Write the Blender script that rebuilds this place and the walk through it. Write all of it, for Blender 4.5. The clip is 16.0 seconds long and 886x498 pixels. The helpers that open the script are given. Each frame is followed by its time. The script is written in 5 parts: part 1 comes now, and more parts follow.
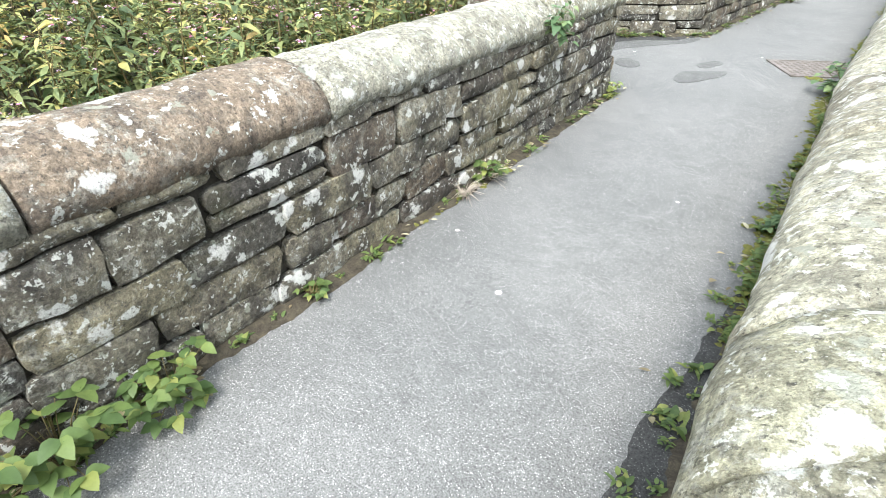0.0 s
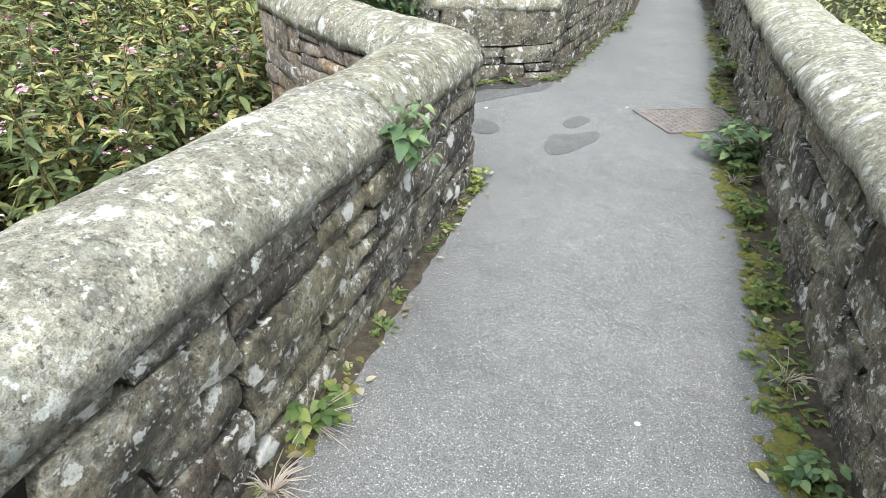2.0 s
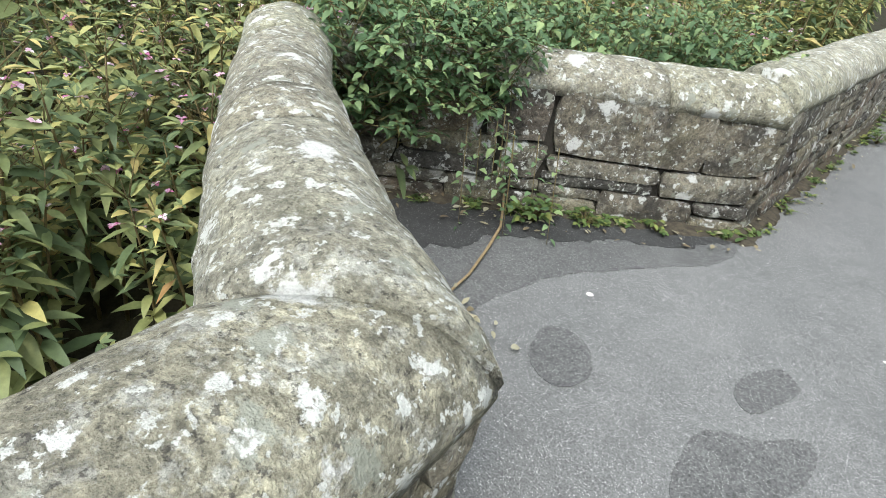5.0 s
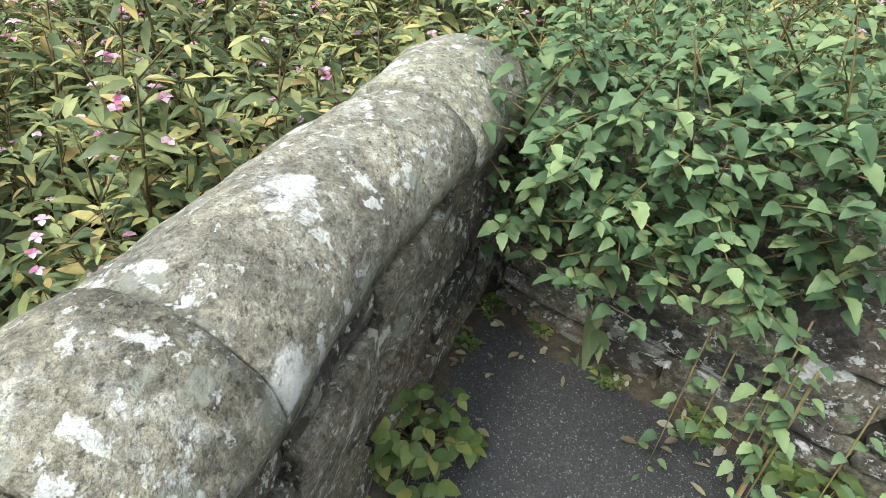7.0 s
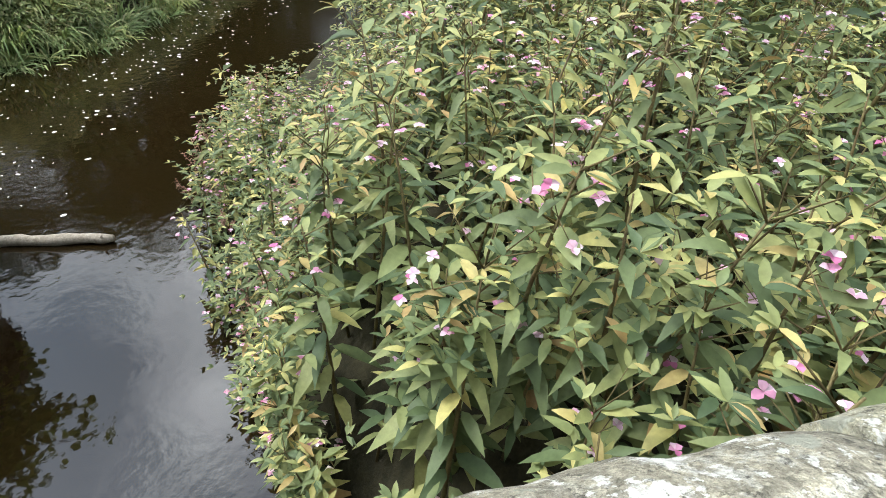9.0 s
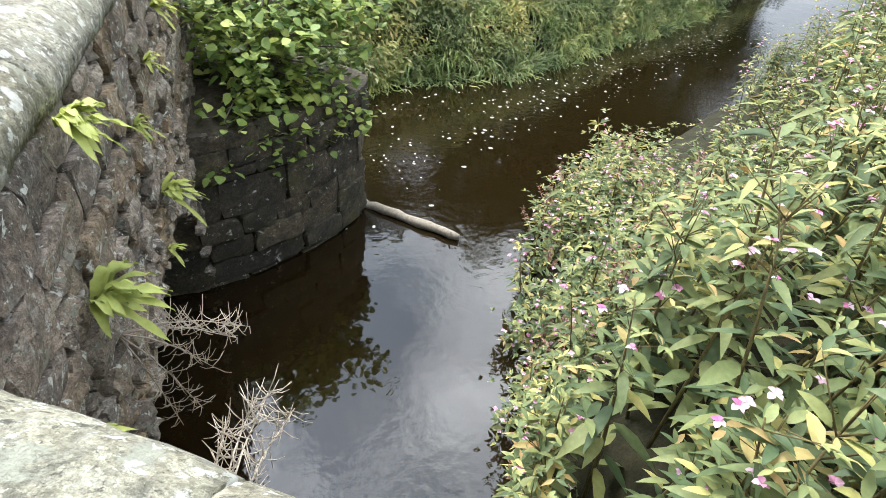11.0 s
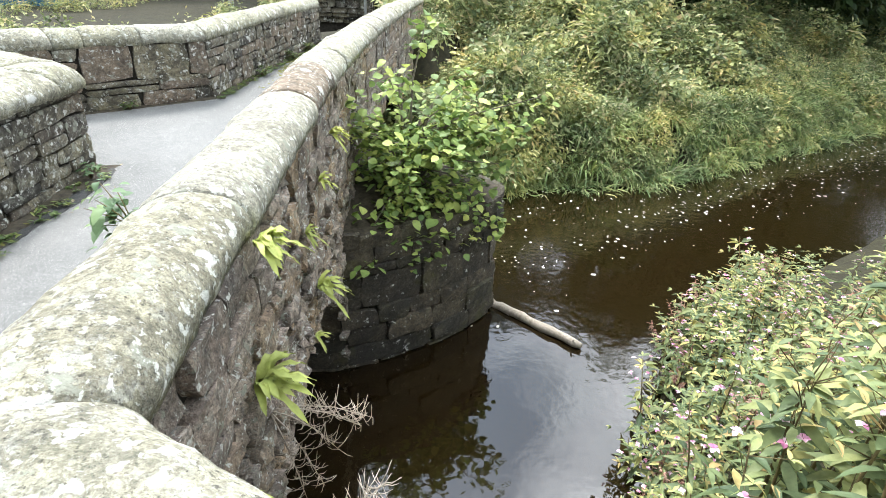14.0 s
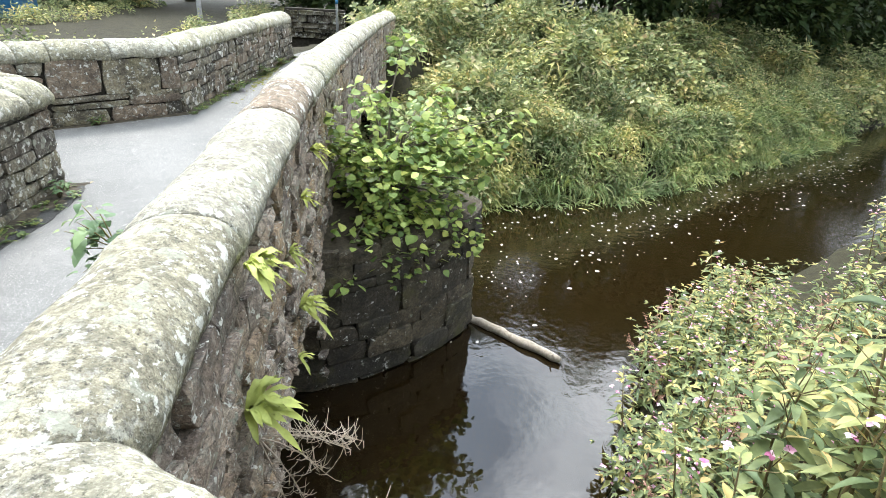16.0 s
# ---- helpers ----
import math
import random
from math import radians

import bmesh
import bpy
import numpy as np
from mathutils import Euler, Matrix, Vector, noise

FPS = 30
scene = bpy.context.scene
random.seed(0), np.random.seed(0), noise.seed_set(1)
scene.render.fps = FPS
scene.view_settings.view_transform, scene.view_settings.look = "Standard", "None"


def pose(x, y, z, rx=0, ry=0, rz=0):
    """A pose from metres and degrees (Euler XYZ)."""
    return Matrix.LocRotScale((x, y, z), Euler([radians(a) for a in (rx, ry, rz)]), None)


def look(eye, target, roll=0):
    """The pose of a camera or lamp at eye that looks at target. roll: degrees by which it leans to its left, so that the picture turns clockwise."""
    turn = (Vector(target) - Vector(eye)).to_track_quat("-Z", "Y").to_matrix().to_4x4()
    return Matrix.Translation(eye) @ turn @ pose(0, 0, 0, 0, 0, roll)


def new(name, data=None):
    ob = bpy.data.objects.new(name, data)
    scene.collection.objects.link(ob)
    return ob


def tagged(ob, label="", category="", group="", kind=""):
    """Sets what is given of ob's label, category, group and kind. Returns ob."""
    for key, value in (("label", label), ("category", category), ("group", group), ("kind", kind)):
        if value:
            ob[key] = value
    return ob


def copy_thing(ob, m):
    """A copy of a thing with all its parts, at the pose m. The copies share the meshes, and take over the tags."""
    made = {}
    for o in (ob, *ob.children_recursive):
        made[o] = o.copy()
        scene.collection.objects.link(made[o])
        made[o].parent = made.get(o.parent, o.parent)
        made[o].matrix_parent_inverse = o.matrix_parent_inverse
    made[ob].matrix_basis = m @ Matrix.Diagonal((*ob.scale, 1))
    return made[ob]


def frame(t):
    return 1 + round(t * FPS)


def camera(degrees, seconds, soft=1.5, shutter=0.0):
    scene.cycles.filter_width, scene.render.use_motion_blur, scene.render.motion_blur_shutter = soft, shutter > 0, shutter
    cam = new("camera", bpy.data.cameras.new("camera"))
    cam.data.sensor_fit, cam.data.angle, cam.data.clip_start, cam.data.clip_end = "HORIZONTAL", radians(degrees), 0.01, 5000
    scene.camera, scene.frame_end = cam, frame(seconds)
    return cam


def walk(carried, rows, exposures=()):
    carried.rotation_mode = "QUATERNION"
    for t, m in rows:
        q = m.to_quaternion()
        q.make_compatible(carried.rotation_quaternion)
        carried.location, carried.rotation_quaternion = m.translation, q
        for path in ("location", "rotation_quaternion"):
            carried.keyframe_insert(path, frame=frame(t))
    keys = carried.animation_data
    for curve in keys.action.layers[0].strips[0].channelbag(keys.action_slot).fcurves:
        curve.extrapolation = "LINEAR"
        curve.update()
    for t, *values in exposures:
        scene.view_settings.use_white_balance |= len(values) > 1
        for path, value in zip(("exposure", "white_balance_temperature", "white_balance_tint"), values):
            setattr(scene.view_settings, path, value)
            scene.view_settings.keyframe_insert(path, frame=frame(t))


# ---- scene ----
cam = camera(76.7, 16.0, soft=0.5)
PATH = [
    (0, (1.603, -4.839, 1.484), (0.64, -3.464, 0.397), 0.5),
    (0.5, (1.257, -4.581, 1.482), (0.38, -3.124, 0.43), 1.5),
    (1, (1.045, -4.251, 1.463), (0.325, -2.699, 0.429), 1.1),
    (1.5, (0.935, -3.776, 1.49), (0.269, -2.202, 0.451), -0.0),
    (2, (0.821, -3.278, 1.48), (0.314, -1.645, 0.442), 2.3),
    (2.5, (0.713, -2.793, 1.462), (0.207, -1.155, 0.433), 2.2),
    (3, (0.628, -2.35, 1.488), (-0.03, -0.763, 0.464), 4.0),
    (3.5, (0.48, -1.928, 1.483), (-0.171, -0.336, 0.463), 4.7),
    (3.7, (0.441, -1.784, 1.487), (-0.223, -0.193, 0.472), 5.2),
    (5.8, (0.152, -0.143, 1.455), (-1.001, 1.053, 0.341), 8.7),
    (6, (0.083, -0.016, 1.463), (-1.115, 1.121, 0.334), 8.4),
    (6.5, (-0.182, 0.27, 1.454), (-1.5, 1.225, 0.291), 8.2),
    (7, (-0.447, 0.529, 1.477), (-1.922, 1.069, 0.239), 6.0),
    (7.5, (-0.692, 0.672, 1.468), (-2.252, 0.849, 0.229), 5.3),
    (8, (-0.938, 0.678, 1.428), (-2.532, 0.682, 0.22), 7.7),
    (8.5, (-1.098, 0.623, 1.421), (-2.624, 0.197, 0.2), 6.0),
    (9, (-1.203, 0.547, 1.405), (-2.544, -0.291, 0.181), 5.8),
    (9.5, (-1.183, 0.453, 1.434), (-2.251, -0.685, 0.183), 3.9),
    (10, (-1.074, 0.401, 1.431), (-1.972, -0.884, 0.188), 4.9),
    (10.2, (-1.027, 0.382, 1.421), (-1.863, -0.958, 0.194), 5.2),
    (12.3, (-1.071, 0.613, 1.691), (-1.287, -1.058, 0.614), 4.3),
    (12.5, (-1.073, 0.618, 1.709), (-1.259, -1.076, 0.662), 3.8),
    (13, (-1.064, 0.63, 1.724), (-1.214, -1.09, 0.716), 3.2),
    (13.5, (-1.058, 0.626, 1.735), (-1.205, -1.114, 0.762), 2.9),
    (14, (-1.053, 0.632, 1.756), (-1.186, -1.138, 0.834), 2.4),
    (14.5, (-1.039, 0.635, 1.763), (-1.184, -1.143, 0.859), 2.6),
    (15, (-1.019, 0.64, 1.769), (-1.164, -1.146, 0.881), 2.6),
    (15.5, (-0.989, 0.628, 1.762), (-1.174, -1.16, 0.884), 3.2),
    (16, (-0.953, 0.592, 1.763), (-1.191, -1.192, 0.89), 3.3),
]
EXPOSURES = [(0, 1.02), (1.5, 0.76), (3.5, 0.32), (6, 0.28), (7.5, 0.5), (9, 0.55), (10, 0.72), (12.5, 1.16), (16, 1.2)]
walk(cam, [(t, look(eye, target, roll)) for t, eye, target, roll in PATH], EXPOSURES)

# ---- light ----
world = bpy.data.worlds.new("overcast_sky")
scene.world = world
world.use_nodes = True
wn, wl = world.node_tree.nodes, world.node_tree.links
wn.clear()
w_out, w_bg, w_sky = wn.new("ShaderNodeOutputWorld"), wn.new("ShaderNodeBackground"), wn.new("ShaderNodeTexSky")
w_sky.sky_type, w_sky.sun_disc = "NISHITA", False
w_sky.sun_elevation, w_sky.sun_rotation = radians(56.2), radians(160)
w_sky.dust_density, w_sky.air_density, w_sky.ozone_density = 4.0, 1.0, 1.0
w_cloud, w_map, w_ramp, w_mix = (wn.new("ShaderNodeTexNoise"), wn.new("ShaderNodeTexCoord"), wn.new("ShaderNodeValToRGB"), wn.new("ShaderNodeMixRGB"))
w_cloud.inputs["Scale"].default_value, w_cloud.inputs["Detail"].default_value = 3.2, 6
w_ramp.color_ramp.elements[0].position, w_ramp.color_ramp.elements[0].color = 0.36, (3.9, 4.85, 6.2, 1)
w_ramp.color_ramp.elements[1].position, w_ramp.color_ramp.elements[1].color = 0.62, (19.6, 20.8, 22.0, 1)
w_mix.inputs["Fac"].default_value = 0.94
wl.new(w_map.outputs["Generated"], w_cloud.inputs["Vector"])
wl.new(w_cloud.outputs["Fac"], w_ramp.inputs["Fac"])
wl.new(w_sky.outputs["Color"], w_mix.inputs["Color1"])
wl.new(w_ramp.outputs["Color"], w_mix.inputs["Color2"])
# the cloud is brightest round the hidden sun
w_dot, w_pos, w_pow, w_mad, w_mul = (wn.new("ShaderNodeVectorMath"), wn.new("ShaderNodeMath"), wn.new("ShaderNodeMath"), wn.new("ShaderNodeMath"), wn.new("ShaderNodeVectorMath"))
w_dot.operation, w_pos.operation, w_pow.operation, w_mad.operation, w_mul.operation = "DOT_PRODUCT", "MAXIMUM", "POWER", "MULTIPLY_ADD", "SCALE"
w_dot.inputs[1].default_value = Vector((4, -11, 17.5)).normalized()
w_pos.inputs[1].default_value, w_pow.inputs[1].default_value = 0.0, 4.0
w_mad.inputs[1].default_value, w_mad.inputs[2].default_value = 2.8, 0.72
wl.new(w_map.outputs["Generated"], w_dot.inputs[0])
wl.new(w_dot.outputs["Value"], w_pos.inputs[0])
wl.new(w_pos.outputs[0], w_pow.inputs[0])
wl.new(w_pow.outputs[0], w_mad.inputs[0])
wl.new(w_mix.outputs["Color"], w_mul.inputs[0])
wl.new(w_mad.outputs[0], w_mul.inputs["Scale"])
wl.new(w_mul.outputs["Vector"], w_bg.inputs["Color"])
w_bg.inputs["Strength"].default_value = 0.086
wl.new(w_bg.outputs["Background"], w_out.inputs["Surface"])

sun = new("sun", bpy.data.lights.new("sun", "SUN"))
sun.data.energy, sun.data.angle, sun.data.color = 2.1, radians(12), (1.0, 0.965, 0.91)
sun.matrix_world = look((4, -11, 17.5), (0, 0, 0))


# ---- materials ----
def nodes(name, rough=0.9, spec=0.3):
    """A principled material; returns it with a maker of nodes and a linker."""
    m = bpy.data.materials.new(name)
    m.use_nodes = True
    nt = m.node_tree
    bsdf = nt.nodes["Principled BSDF"]
    bsdf.inputs["Roughness"].default_value = rough
    bsdf.inputs["Specular IOR Level"].default_value = spec

    def mk(kind, **values):
        n = nt.nodes.new(kind)
        for k, v in values.items():
            n.inputs[k.replace("_", " ")].default_value = v
        return n

    return m, bsdf, mk, nt.links.new


def ramp(mk, link, source, stops):
    r = mk("ShaderNodeValToRGB")
    els = r.color_ramp.elements
    while len(els) < len(stops):
        els.new(0.5)
    for e, (p, c) in zip(els, stops):
        e.position = p
        e.color = (*c, 1) if len(c) == 3 else c
    link(source, r.inputs["Fac"])
    return r.outputs["Color"]


def mixed(mk, link, fac, a, b, mode="MIX"):
    n = mk("ShaderNodeMixRGB")
    n.blend_type = mode
    for key, v in (("Fac", fac), ("Color1", a), ("Color2", b)):
        if isinstance(v, (int, float)):
            n.inputs[key].default_value = v
        elif isinstance(v, tuple):
            n.inputs[key].default_value = (*v, 1)
        else:
            link(v, n.inputs[key])
    return n.outputs["Color"]


def noise_at(mk, link, scale, detail=4, rough=0.55, vec=None):
    n = mk("ShaderNodeTexNoise", Scale=scale, Detail=detail, Roughness=rough)
    link(vec or mk("ShaderNodeNewGeometry").outputs["Position"], n.inputs["Vector"])
    return n.outputs["Fac"]


def bump(mk, link, bsdf, sources):
    last = None
    for src, strength, dist in sources:
        b = mk("ShaderNodeBump", Strength=strength, Distance=dist)
        link(src, b.inputs["Height"])
        if last:
            link(last, b.inputs["Normal"])
        last = b.outputs["Normal"]
    link(last, bsdf.inputs["Normal"])


def stone(name, tones, lichen, stain, moss=0.0, rough=0.92, blob=7.0):
    """Weathered sandstone: a tone for each piece, grain, dark crust, pale lichen discs and a little moss."""
    m, bsdf, mk, link = nodes(name, rough, 0.2)
    pos = mk("ShaderNodeNewGeometry").outputs["Position"]
    tone = ramp(mk, link, mk("ShaderNodeObjectInfo").outputs["Random"], [(i / (len(tones) - 1), (0.88 * c[0], 0.85 * c[1], 0.81 * c[2])) for i, c in enumerate(tones)])
    big, mid, fine = (noise_at(mk, link, s, d, r, pos) for s, d, r in ((2.3, 5, 0.6), (11, 6, 0.65), (85, 5, 0.7)))
    c = mixed(mk, link, 0.42, tone, ramp(mk, link, mid, [(0.32, (0.38, 0.37, 0.36)), (0.68, (1.6, 1.57, 1.45))]), "MULTIPLY")
    c = mixed(mk, link, 0.5, c, ramp(mk, link, fine, [(0.32, (0.5, 0.5, 0.5)), (0.66, (1.4, 1.4, 1.4))]), "MULTIPLY")
    crust = ramp(mk, link, noise_at(mk, link, 19, 9, 0.75, pos), [(0.50, (0, 0, 0)), (0.58, (0.75, 0.75, 0.75))])
    c = mixed(mk, link, mixed(mk, link, 1.0, crust, ramp(mk, link, big, [(0.40, (0.1, 0.1, 0.1)), (0.6, (lichen * 2, lichen * 2, lichen * 2))]), "MULTIPLY"), c, (0.46, 0.46, 0.41))
    # close mottling of crust and bare grain
    c = mixed(mk, link, 0.55, c, ramp(mk, link, noise_at(mk, link, 31, 9, 0.72, pos), [(0.36, (0.42, 0.42, 0.40)), (0.5, (0.95, 0.95, 0.92)), (0.62, (1.5, 1.48, 1.4))]), "MULTIPLY")
    spots = ramp(mk, link, noise_at(mk, link, 58, 7, 0.7, pos), [(0.57, (0, 0, 0)), (0.63, (0.75, 0.75, 0.75))])
    c = mixed(mk, link, spots, c, (0.055, 0.052, 0.046))
    dark = ramp(mk, link, noise_at(mk, link, 4.2, 8, 0.7, pos), [(0.46, (0, 0, 0)), (0.6, (stain, stain, stain))])
    c = mixed(mk, link, dark, c, (0.045, 0.042, 0.038))
    # lichen discs, ragged at the rim
    wob = mk("ShaderNodeMixRGB", Fac=0.17)
    wob.blend_type = "ADD"
    link(pos, wob.inputs["Color1"])
    nz = mk("ShaderNodeTexNoise", Scale=15, Detail=9, Roughness=0.68)
    link(pos, nz.inputs["Vector"])
    link(nz.outputs["Color"], wob.inputs["Color2"])
    for scale, low, high in ((70, 0.66, 1.4), (140, 0.7, 1.34)):
        cell = mk("ShaderNodeTexVoronoi", Scale=scale)
        link(wob.outputs["Color"], cell.inputs["Vector"])
        tint = mk("ShaderNodeSeparateColor")
        link(cell.outputs["Color"], tint.inputs["Color"])
        c = mixed(mk, link, 0.55, c, ramp(mk, link, tint.outputs[0], [(0.1, (low, low, low)), (0.9, (high, high, high))]), "MULTIPLY")
    for scale, size, col in ((blob * 1.8, 0.26, (0.31, 0.32, 0.26)), (blob, 0.25, (0.70, 0.70, 0.66)), (blob * 2.6, 0.27, (0.68, 0.69, 0.64)), (blob * 5.5, 0.27, (0.60, 0.61, 0.56))):
        v = mk("ShaderNodeTexVoronoi", Scale=scale)
        link(wob.outputs["Color"], v.inputs["Vector"])
        disc = ramp(mk, link, v.outputs["Distance"], [(size, (1, 1, 1)), (size + 0.1, (0, 0, 0))])
        sep = mk("ShaderNodeSeparateColor")
        link(v.outputs["Color"], sep.inputs["Color"])
        pick = ramp(mk, link, sep.outputs[0], [(1 - lichen * 0.7 - 0.01, (0, 0, 0)), (1 - lichen * 0.7, (0.9, 0.9, 0.9))])
        f = mixed(mk, link, 1.0, disc, pick, "MULTIPLY")
        f = mixed(mk, link, 1.0, f, ramp(mk, link, fine, [(0.3, (0.55, 0.55, 0.55)), (0.5, (1, 1, 1))]), "MULTIPLY")
        c = mixed(mk, link, f, c, col)
    if moss:
        g = ramp(mk, link, noise_at(mk, link, 1.7, 7, 0.7, pos), [(0.56, (0, 0, 0)), (0.7, (moss, moss, moss))])
        c = mixed(mk, link, g, c, (0.13, 0.13, 0.045))
    pits = mk("ShaderNodeTexVoronoi", Scale=46)
    link(wob.outputs["Color"], pits.inputs["Vector"])
    hole = ramp(mk, link, pits.outputs["Distance"], [(0.05, (0, 0, 0)), (0.35, (1, 1, 1))])
    # shade inside the pits, painted into the colour on top of their bump
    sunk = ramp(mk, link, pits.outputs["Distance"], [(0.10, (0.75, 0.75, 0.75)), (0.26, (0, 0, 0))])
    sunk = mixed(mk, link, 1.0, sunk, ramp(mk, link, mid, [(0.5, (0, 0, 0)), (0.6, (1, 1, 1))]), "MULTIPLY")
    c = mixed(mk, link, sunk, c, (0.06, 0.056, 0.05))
    link(c, bsdf.inputs["Base Color"])
    bump(mk, link, bsdf, [(big, 0.3, 0.05), (mid, 0.9, 0.035), (hole, 0.5, 0.014), (fine, 1.0, 0.010)])
    return m


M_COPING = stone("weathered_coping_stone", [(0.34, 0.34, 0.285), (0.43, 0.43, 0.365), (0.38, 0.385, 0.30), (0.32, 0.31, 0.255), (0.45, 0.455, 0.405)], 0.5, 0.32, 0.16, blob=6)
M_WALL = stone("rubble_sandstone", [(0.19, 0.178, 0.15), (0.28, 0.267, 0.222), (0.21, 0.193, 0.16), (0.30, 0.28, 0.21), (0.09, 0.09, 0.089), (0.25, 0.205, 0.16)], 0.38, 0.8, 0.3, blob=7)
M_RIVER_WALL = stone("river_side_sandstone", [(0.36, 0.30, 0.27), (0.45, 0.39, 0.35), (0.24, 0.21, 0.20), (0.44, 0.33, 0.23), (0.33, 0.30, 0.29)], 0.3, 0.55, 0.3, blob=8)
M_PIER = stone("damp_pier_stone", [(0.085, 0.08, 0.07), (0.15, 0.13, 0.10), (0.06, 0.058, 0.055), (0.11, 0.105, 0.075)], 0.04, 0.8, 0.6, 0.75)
M_RED = stone("red_sandstone", [(0.27, 0.225, 0.185), (0.28, 0.23, 0.185)], 0.3, 0.55)


def plain(name, a, b, scale=20, rough=0.9, height=0.01, strength=0.5, spec=0.25):
    m, bsdf, mk, link = nodes(name, rough, spec)
    n1, n2 = noise_at(mk, link, scale, 6, 0.65), noise_at(mk, link, scale * 7, 4, 0.6)
    c = mixed(mk, link, 0.45, ramp(mk, link, n1, [(0.3, a), (0.7, b)]), ramp(mk, link, n2, [(0.3, (0.4, 0.4, 0.4)), (0.7, (1.5, 1.5, 1.5))]), "MULTIPLY")
    link(c, bsdf.inputs["Base Color"])
    bump(mk, link, bsdf, [(n1, strength, height), (n2, strength, height * 0.3)])
    return m


M_MORTAR = plain("old_mortar_and_dirt", (0.014, 0.013, 0.011), (0.06, 0.054, 0.042), 14)
M_SOIL = plain("dark_soil_and_litter", (0.028, 0.024, 0.018), (0.095, 0.08, 0.055), 22, height=0.02)
M_BANK = plain("bank_earth", (0.014, 0.013, 0.007), (0.04, 0.037, 0.018), 6, height=0.05)
M_MOSS = plain("moss", (0.10, 0.11, 0.025), (0.20, 0.19, 0.05), 60, height=0.02)
M_BARK = plain("grey_bark", (0.12, 0.10, 0.08), (0.26, 0.23, 0.19), 18, height=0.02)
M_STEM = plain("reddish_green_stem", (0.10, 0.07, 0.035), (0.20, 0.17, 0.07), 12, 0.6)
M_DEAD = plain("dry_dead_stems", (0.34, 0.28, 0.22), (0.58, 0.52, 0.44), 30)
M_STRAW = plain("brown_dead_stem", (0.20, 0.14, 0.07), (0.36, 0.27, 0.15), 30)
M_DRIFT = plain("bleached_driftwood", (0.20, 0.17, 0.13), (0.40, 0.36, 0.30), 22)
M_GREYMETAL = plain("galvanised_steel", (0.32, 0.33, 0.34), (0.42, 0.43, 0.44), 9, 0.5)
M_BLUE = plain("blue_paint", (0.02, 0.10, 0.20), (0.03, 0.14, 0.27), 5, 0.5)
M_IRON = plain("rusted_cast_iron", (0.135, 0.118, 0.106), (0.22, 0.198, 0.18), 10, 0.7)


def asphalt(name="worn_tarmac", tone=1.0, chips=1.0, rough=0.82):
    m, bsdf, mk, link = nodes(name, rough, 0.35)
    pos = mk("ShaderNodeNewGeometry").outputs["Position"]
    wide, mid, fine = noise_at(mk, link, 0.9, 5, 0.6, pos), noise_at(mk, link, 9, 6, 0.6, pos), noise_at(mk, link, 160, 3, 0.7, pos)
    c = ramp(mk, link, wide, [(0.3, (0.122 * tone, 0.124 * tone, 0.120 * tone)), (0.7, (0.172 * tone, 0.172 * tone, 0.165 * tone))])
    c = mixed(mk, link, 0.45, c, ramp(mk, link, mid, [(0.3, (0.7, 0.7, 0.7)), (0.7, (1.25, 1.25, 1.25))]), "MULTIPLY")
    c = mixed(mk, link, 0.9, c, ramp(mk, link, fine, [(0.34, (0.4, 0.4, 0.4)), (0.66, (1.6, 1.6, 1.6))]), "MULTIPLY")
    grit = noise_at(mk, link, 48, 6, 0.75, pos)
    c = mixed(mk, link, 0.4, c, ramp(mk, link, grit, [(0.36, (0.5, 0.5, 0.5)), (0.64, (1.5, 1.5, 1.5))]), "MULTIPLY")
    for scale, size, share in ((190, 0.31, 0.17), (95, 0.22, 0.06), (50, 0.13, 0.025)):
        v = mk("ShaderNodeTexVoronoi", Scale=scale)
        link(pos, v.inputs["Vector"])
        disc = ramp(mk, link, v.outputs["Distance"], [(size, (1, 1, 1)), (size + 0.08, (0, 0, 0))])
        sep = mk("ShaderNodeSeparateColor")
        link(v.outputs["Color"], sep.inputs["Color"])
        pick = ramp(mk, link, sep.outputs[0], [(1 - share, (0, 0, 0)), (1 - share + 0.01, (1, 1, 1))])
        c = mixed(mk, link, mixed(mk, link, 1.0, disc, pick, "MULTIPLY"), c, (0.50 * chips, 0.50 * chips, 0.475 * chips))
    link(c, bsdf.inputs["Base Color"])
    bump(mk, link, bsdf, [(fine, 0.5, 0.004), (mid, 0.3, 0.01)])
    return m


M_TARMAC = asphalt()
M_DARK_TARMAC = asphalt("very_dark_tarmac", 0.27, 0.4, 0.8)
# for damp patches, and for shade painted on the refuge floor
M_DAMP_AND_SHADE = asphalt("damp_and_shaded_tarmac", 0.68, 0.8, 0.8)


